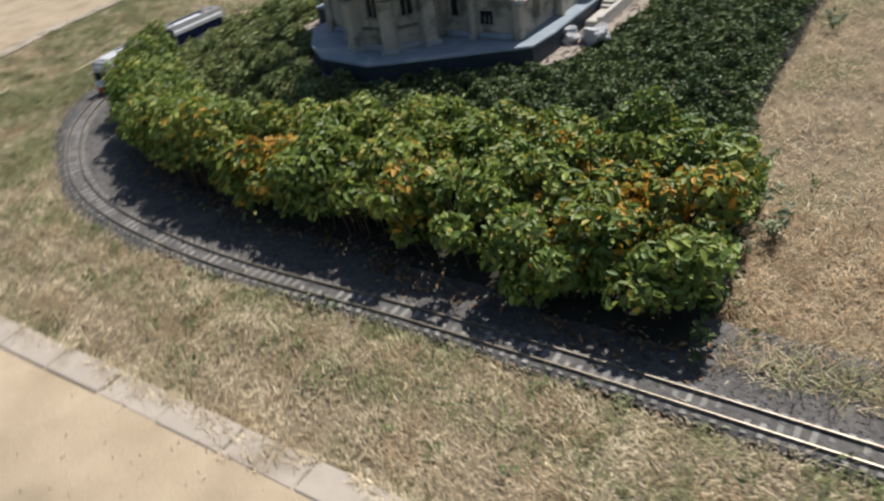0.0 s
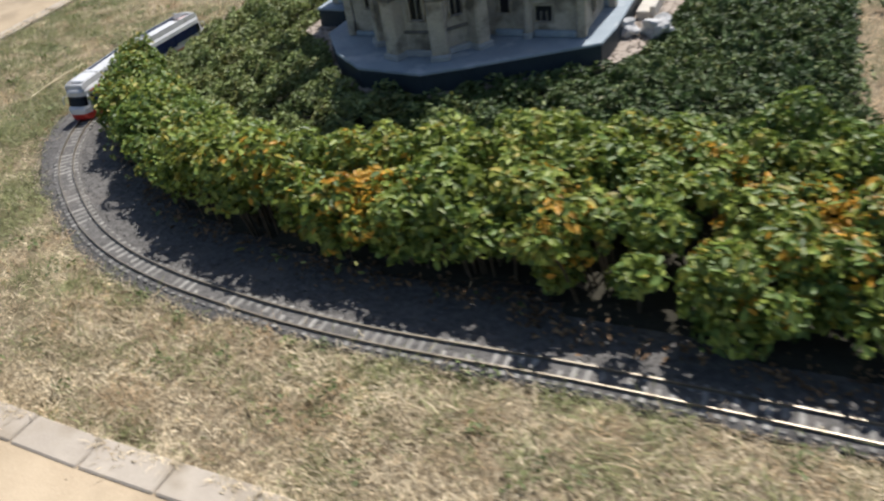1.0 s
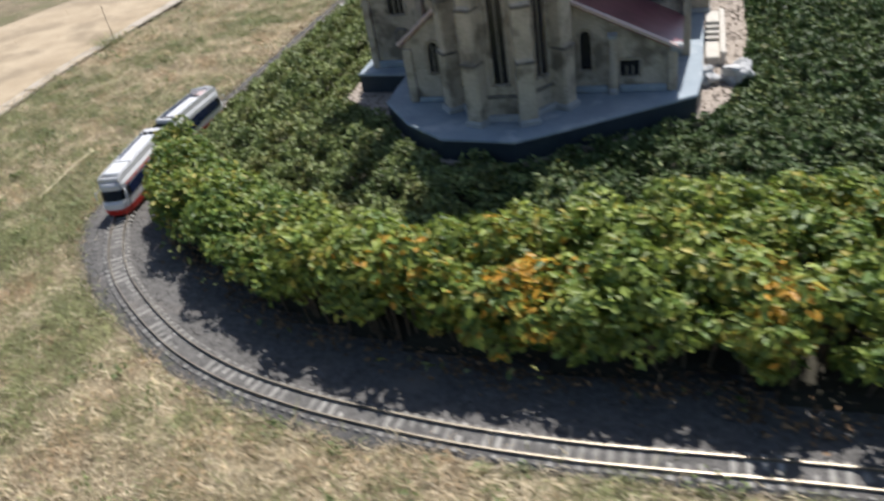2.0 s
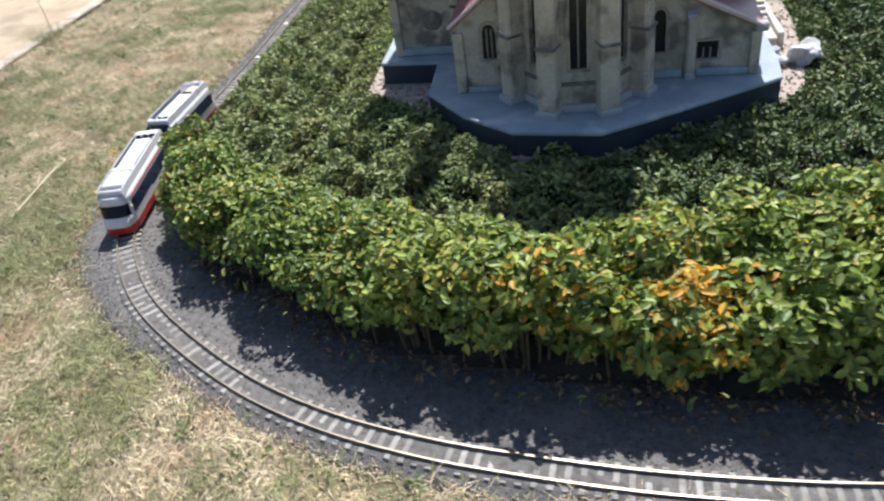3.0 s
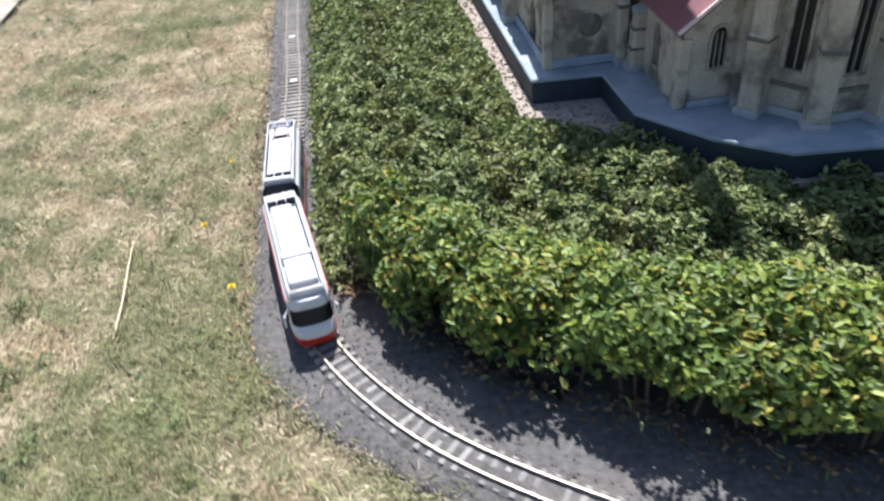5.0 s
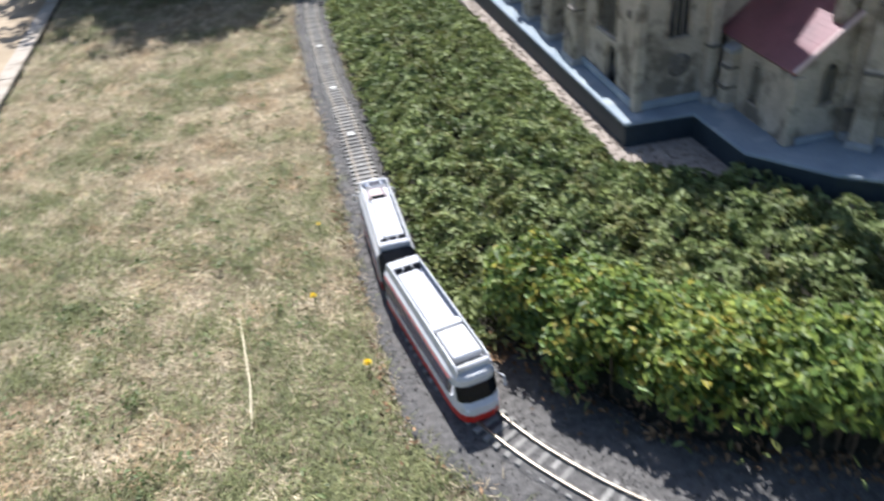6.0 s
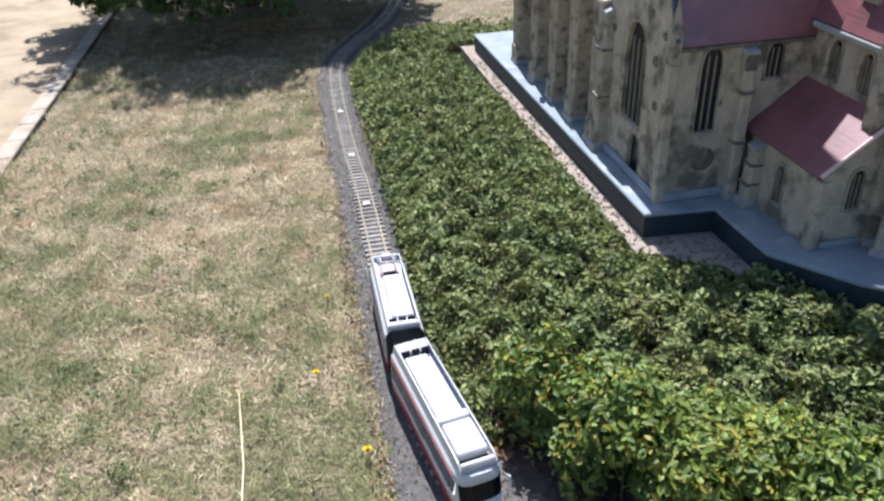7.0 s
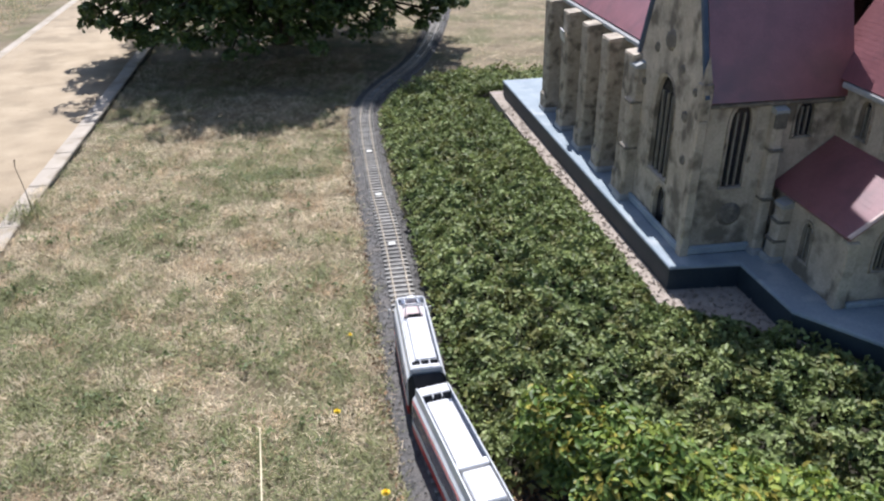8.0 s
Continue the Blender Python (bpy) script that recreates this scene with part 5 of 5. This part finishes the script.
# ---- small things ----
def build_small():
    rng = np.random.RandomState(8)
    for x, y, r in ((-3.610, 2.338, 0.010), (-3.706, 2.622, 0.009), (-3.66, 2.95, 0.006)):
        e = thing("dandelion", (x, y, 0), "small yellow dandelion flower in dry grass", "flower", "dandelions beside the track")
        part("stem", tube(bmesh.new(), [(x, y, -0.005), (x + 0.003, y, 0.02), (x, y, 0.032)], [0.0014] * 3, 5), M_BLADE, e)
        bm = bmesh.new()
        for ring in range(3):
            for k in range(14):
                a = k * math.tau / 14 + ring * 0.2
                q = Vector((math.cos(a), math.sin(a), 0))
                s = Vector((-q.y, q.x, 0)) * r * 0.16
                c, t = Vector((x, y, 0.032 + ring * 0.0012)), r * (1 - ring * 0.25)
                vs = [bm.verts.new(p) for p in (c + s * 0.5, c + q * t + s + Vector((0, 0, 0.002 + ring * 0.002)), c + q * t - s + Vector((0, 0, 0.002 + ring * 0.002)), c - s * 0.5)]
                bm.faces.new(vs)
        part("blossom", bm, M_DANDY, e, "yellow blossom")
    bm = tube(bmesh.new(), [(-3.877, 2.245, 0.006), (-3.874, 2.36, 0.02), (-3.883, 2.49, 0.026), (-3.893, 2.61, 0.022)], [0.0022, 0.0022, 0.002, 0.0012], 6)
    tagged(part("grass_stalk", bm, M_STALK), "long dry pale straw stalk lying on the grass", "stalk")
    bm = tube(bmesh.new(), [(-4.85, 4.05, 0.0), (-4.86, 4.06, 0.10), (-4.88, 4.08, 0.19), (-4.875, 4.08, 0.22)], [0.0018, 0.0016, 0.0014, 0.003], 6)
    tagged(part("grass_stalk", bm, M_TWIG), "thin dark upright dried stalk beside the kerb", "stalk")
    n = 260
    root = np.stack([rng.normal(-4.86, 0.05, n), rng.normal(4.02, 0.05, n), np.zeros(n)], 1)
    v, f = blades(rng, root, rng.uniform(0.04, 0.10, n), rng.uniform(0.002, 0.004, n), rng.uniform(0.1, 1.2, n))
    tagged(new("grass_tuft", mesh_np("grass_tuft", v, f, [M_BLADE])), "green tuft of grass against the kerb", "grass tuft")
    # dead leaves under the hedge's front
    n = 1300
    u = rng.rand(n) * (len(HEDGE_OUT) - 1.001)
    i, f_ = u.astype(int), u % 1
    ho = np.array(HEDGE_OUT)
    q = ho[i] * (1 - f_)[:, None] + ho[i + 1] * f_[:, None] + rng.normal(0, 0.035, (n, 2)) + [0.02, 0.03]
    v, f = leaves(rng, np.column_stack([q, rng.uniform(0.006, 0.016, n)]), np.array([[0, 0, 1.0]]), rng.uniform(0.008, 0.022, n), 0.5, 0.4, 0.3)
    tagged(new("leaf_litter", mesh_np("leaf_litter", v, f, [M_LITTER])), "brown dead leaves scattered under the hedge", "leaf litter", kind="stuff")
    # rusty dead leaves along the lawn's edge and at the hedge's corner
    n = 1500
    k = rng.randint(0, len(line), n)
    ok = np.array([2.0 < line[i].y < 5.0 for i in k])
    k = k[ok]
    o = np.array([ballast_widths(line[i])[0] for i in k]) + np.abs(rng.normal(0, 0.020, len(k))) - 0.004
    q = np.array([(line[i].x + nm[i].x * d, line[i].y + nm[i].y * d) for i, d in zip(k, o)])
    q = np.concatenate([q + rng.normal(0, 0.006, q.shape), rng.normal(0, 0.022, (90, 2)) + [-3.325, 2.30]])
    v, f = leaves(rng, np.column_stack([q, rng.uniform(0.010, 0.022, len(q))]), np.array([[0, 0, 1.0]]), rng.uniform(0.007, 0.018, len(q)), 0.5, 0.4, 0.5)
    tagged(new("edge_litter", mesh_np("edge_litter", v, f, [M_LITTER])), "rusty dead leaves along the edge of the track bed", "leaf litter", kind="stuff")
    # pale sprigs at the hedge's end
    for x, y, r, tall in ((-0.56, 2.05, 0.05, 0.11), (-0.50, 1.95, 0.04, 0.08), (-0.60, 2.22, 0.04, 0.10), (-0.585, 1.80, 0.03, 0.07), (-0.62, 3.55, 0.04, 0.06)):
        e = thing("weed", (x, y, 0), "pale grey-green weed with narrow leaves in dry grass", "weed", "weeds beside the hedge")
        bm = bmesh.new()
        spots = []
        for k in range(7):
            a = rng.rand() * math.tau
            t = Vector((x + r * math.cos(a), y + r * math.sin(a), tall * rng.uniform(0.6, 1.1)))
            tube(bm, [(x, y, -0.004), (x + (t.x - x) * 0.4, y + (t.y - y) * 0.4, t.z * 0.6), t], [0.0016, 0.0013, 0.0008], 5)
            spots += [(x + (t.x - x) * w, y + (t.y - y) * w, t.z * (0.25 + 0.8 * w)) for w in rng.uniform(0.2, 1.05, 9)]
        part("stem", bm, M_BLADE, e)
        c = np.array(spots) + rng.normal(0, 0.006, (len(spots), 3))
        c[:, 2] = np.maximum(c[:, 2], 0.006)
        v, f = leaves(rng, c, np.array([[0, 0, 1.0]]), rng.uniform(0.016, 0.034, len(c)), 0.38, 0.5, 0.6)
        child("foliage", mesh_np("foliage", v, f, [M_SPRIG]), e)
    # stones and steps beside the church
    for x, y, r in ((-1.473, 2.885, 0.046), (-1.362, 2.905, 0.048)):
        bm = bmesh.new()
        bmesh.ops.create_icosphere(bm, subdivisions=3, radius=r, matrix=Matrix.Translation((x, y, 0.114 + r * 0.6)))
        for v_ in bm.verts:
            c = Vector((x, y, 0.114 + r * 0.6))
            d = v_.co - c
            d = d * (1 + 0.55 * noise.noise(d * 26 + Vector((x * 50, 0, 0))) + 0.2 * noise.noise(d * 80))
            v_.co = c + Vector((d.x * 1.1, d.y * 0.9, d.z * 0.75))
        tagged(part("rock", bm, M_ROCK), "rough whitish rock on the gravel", "rock", "rocks beside the steps")
    st = thing("stone_steps", (-1.45, 3.2, 0.117), "pale stone steps with side walls beside the church", "steps")
    bm = box(bmesh.new(), -1.465, -1.415, 3.04, 3.46, 0.10, 0.150, 0.004)
    part("landing", bm, M_STEP, st)
    for k in range(4):
        bm = box(bmesh.new(), -1.465, -1.418, 3.20 + 0.026 * k, 3.34 + 0.02 * k, 0.1505 + 0.012 * k, 0.162 + 0.012 * k, 0.002)
        part("step", bm, M_STEP, st)
    bm = box(bmesh.new(), -1.4145, -1.395, 3.04, 3.52, 0.10, 0.168, 0.003)
    part("side_wall", bm, M_STEP, st)


# ---- pieces of the setting: kerb stones, sleepers, chippings, gravel ----
def build_pieces(track):
    kl = spline(KERB, 0.2)
    kt, kn = sides(kl)
    kerb = thing("kerb", (-4.7, 4.0, 0), "flat pale concrete edging stones between lawn and path", "kerb", kind="structure")
    bm = box(bmesh.new(), -0.0985, 0.0985, -0.040, 0.040, -0.045, 0.0165, 0.004)
    me = bpy.data.meshes.new("kerb_stone")
    bm.to_mesh(me), bm.free()
    me.materials.append(M_KERB)
    for k, (p, t) in enumerate(zip(kl, kt)):
        if p.y > 10.5 or p.x > 3.5:
            continue
        o = child("kerb_stone", me, kerb)
        o.matrix_basis = Matrix.Translation(p + Vector((0, 0, random.uniform(-0.003, 0.003)))) @ Matrix.Rotation(math.atan2(t.y, t.x) + random.uniform(-0.012, 0.012), 4, "Z") @ Matrix.Rotation(random.uniform(-0.02, 0.02), 4, "X")
    sl = spline(TRACK, 0.0285)
    st, sn = sides(sl)
    bm = box(bmesh.new(), -0.0065, 0.0065, -0.041, 0.041, 0.001, 0.0098, 0.0012)
    me = bpy.data.meshes.new("sleeper")
    bm.to_mesh(me)
    me.materials.append(M_SLEEPER)
    rest = bmesh.new()
    for k, (p, t) in enumerate(zip(sl, st)):
        sunk = random.uniform(-0.0003, 0.0008) if p.y < 2.0 else 0.0
        pm = Matrix.Translation(p + Vector((0, 0, 0.002 - sunk))) @ Matrix.Rotation(math.atan2(t.y, t.x) + random.uniform(-0.03, 0.03), 4, "Z")
        if p.x < -0.1 and p.y < 5.9:
            child("sleeper", me, track).matrix_basis = pm
        else:
            box(rest, -0.0065, 0.0065, -0.041, 0.041, 0.001, 0.0098, 0, pm)
    bm.free()
    tagged(part("far_sleepers", rest, M_SLEEPER, track), kind="stuff")
    bm = box(bmesh.new(), -0.012, 0.012, -0.0125, 0.0125, 0.0098, 0.0140, 0.002)
    me = bpy.data.meshes.new("plate")
    bm.to_mesh(me), bm.free()
    me.materials.append(M_PLATE)
    for y in (2.537, 2.924, 3.521, 3.971, 4.468, 6.2, 6.8, 7.4):
        k = min(range(len(line)), key=lambda i: abs(line[i].y - y) + (9 if line[i].x > -2 and y < 5 else 0))
        o = child("plate", me, track, "small white plate between the rails")
        o.matrix_basis = Matrix.Translation(line[k] + Vector((0, 0, 0.002))) @ Matrix.Rotation(math.atan2(tg[k].y, tg[k].x), 4, "Z")
    rng = np.random.RandomState(4)

    def stones(n, place, size, mat, name, label):
        p = place(n)
        n = len(p)
        octa = np.array([(1, 0, 0), (-1, 0, 0), (0, 1, 0), (0, -1, 0), (0, 0, 1), (0, 0, -0.6)], float)
        tri = np.array([(0, 2, 4), (2, 1, 4), (1, 3, 4), (3, 0, 4), (2, 0, 5), (1, 2, 5), (3, 1, 5), (0, 3, 5)])
        s = rng.uniform(*size, (n, 1, 1)) * rng.uniform(0.6, 1.3, (n, 6, 3))
        a = rng.rand(n) * math.tau
        o = octa[None] * s
        v = np.stack([o[..., 0] * np.cos(a)[:, None] - o[..., 1] * np.sin(a)[:, None], o[..., 0] * np.sin(a)[:, None] + o[..., 1] * np.cos(a)[:, None], o[..., 2]], -1) + p[:, None, :]
        f = (tri[None] + (np.arange(n) * 6)[:, None, None]).reshape(-1, 3)
        tagged(new(name, mesh_np(name, v.reshape(-1, 3), f, [mat])), label, "stones", kind="stuff")

    def on_ballast(n):
        k = rng.randint(int(len(line) * 0.25), len(line), n)
        w = np.array([ballast_widths(line[i]) for i in k])
        u = rng.rand(n)
        off = w[:, 0] - (w[:, 0] + w[:, 1]) * u
        j = rng.uniform(-0.012, 0.012, n)
        return np.array([(line[i].x + nm[i].x * o + tg[i].x * q, line[i].y + nm[i].y * o + tg[i].y * q, 0.005) for i, o, q in zip(k, off, j)])

    def on_gravel(n):
        q = rng.rand(n, 2) * [1.8, 2.5] + [-2.9, 2.2]
        q = q[inside(GRAVEL, q[:, 0], q[:, 1]) & ~inside(PLINTH, q[:, 0], q[:, 1])]
        return np.column_stack([q, np.full(len(q), 0.118)])

    def on_path(n):
        kk = spline(KERB, 0.05)
        _, kn2 = sides(kk)
        i = rng.randint(0, len(kk), n)
        o = rng.uniform(0.05, 1.5, n)
        return np.array([(kk[a].x + kn2[a].x * b, kk[a].y + kn2[a].y * b, 0.0135) for a, b in zip(i, o)])
    def on_edge(n):
        k = rng.randint(int(len(line) * 0.3), len(line), n)
        o = np.array([ballast_widths(line[i])[0] for i in k]) + rng.normal(0, 0.009, n)
        return np.array([(line[i].x + nm[i].x * q, line[i].y + nm[i].y * q, 0.004) for i, q in zip(k, o)]) + rng.uniform(-0.01, 0.01, (n, 3)) * [1, 1, 0]
    stones(5000, on_edge, (0.0015, 0.0045), M_PEBBLE, "edge_pebbles", "pale pebbles and dry bits along the track bed")
    stones(26000, on_ballast, (0.0012, 0.0032), M_CHIP, "chippings", "loose dark grey chippings beside the track")
    stones(16000, on_gravel, (0.003, 0.007), M_GRAVEL, "gravel_stones", "loose pale gravel round the church")
    stones(6000, on_path, (0.0015, 0.004), M_SAND, "path_grit", "sandy grit on the garden path")


build_ground()
build_ways()
track_thing = build_track()
build_bed()
build_church()
build_tram()
build_hedge()
build_tree()
build_grass()
build_overgrowth()
build_small()
build_pieces(track_thing)
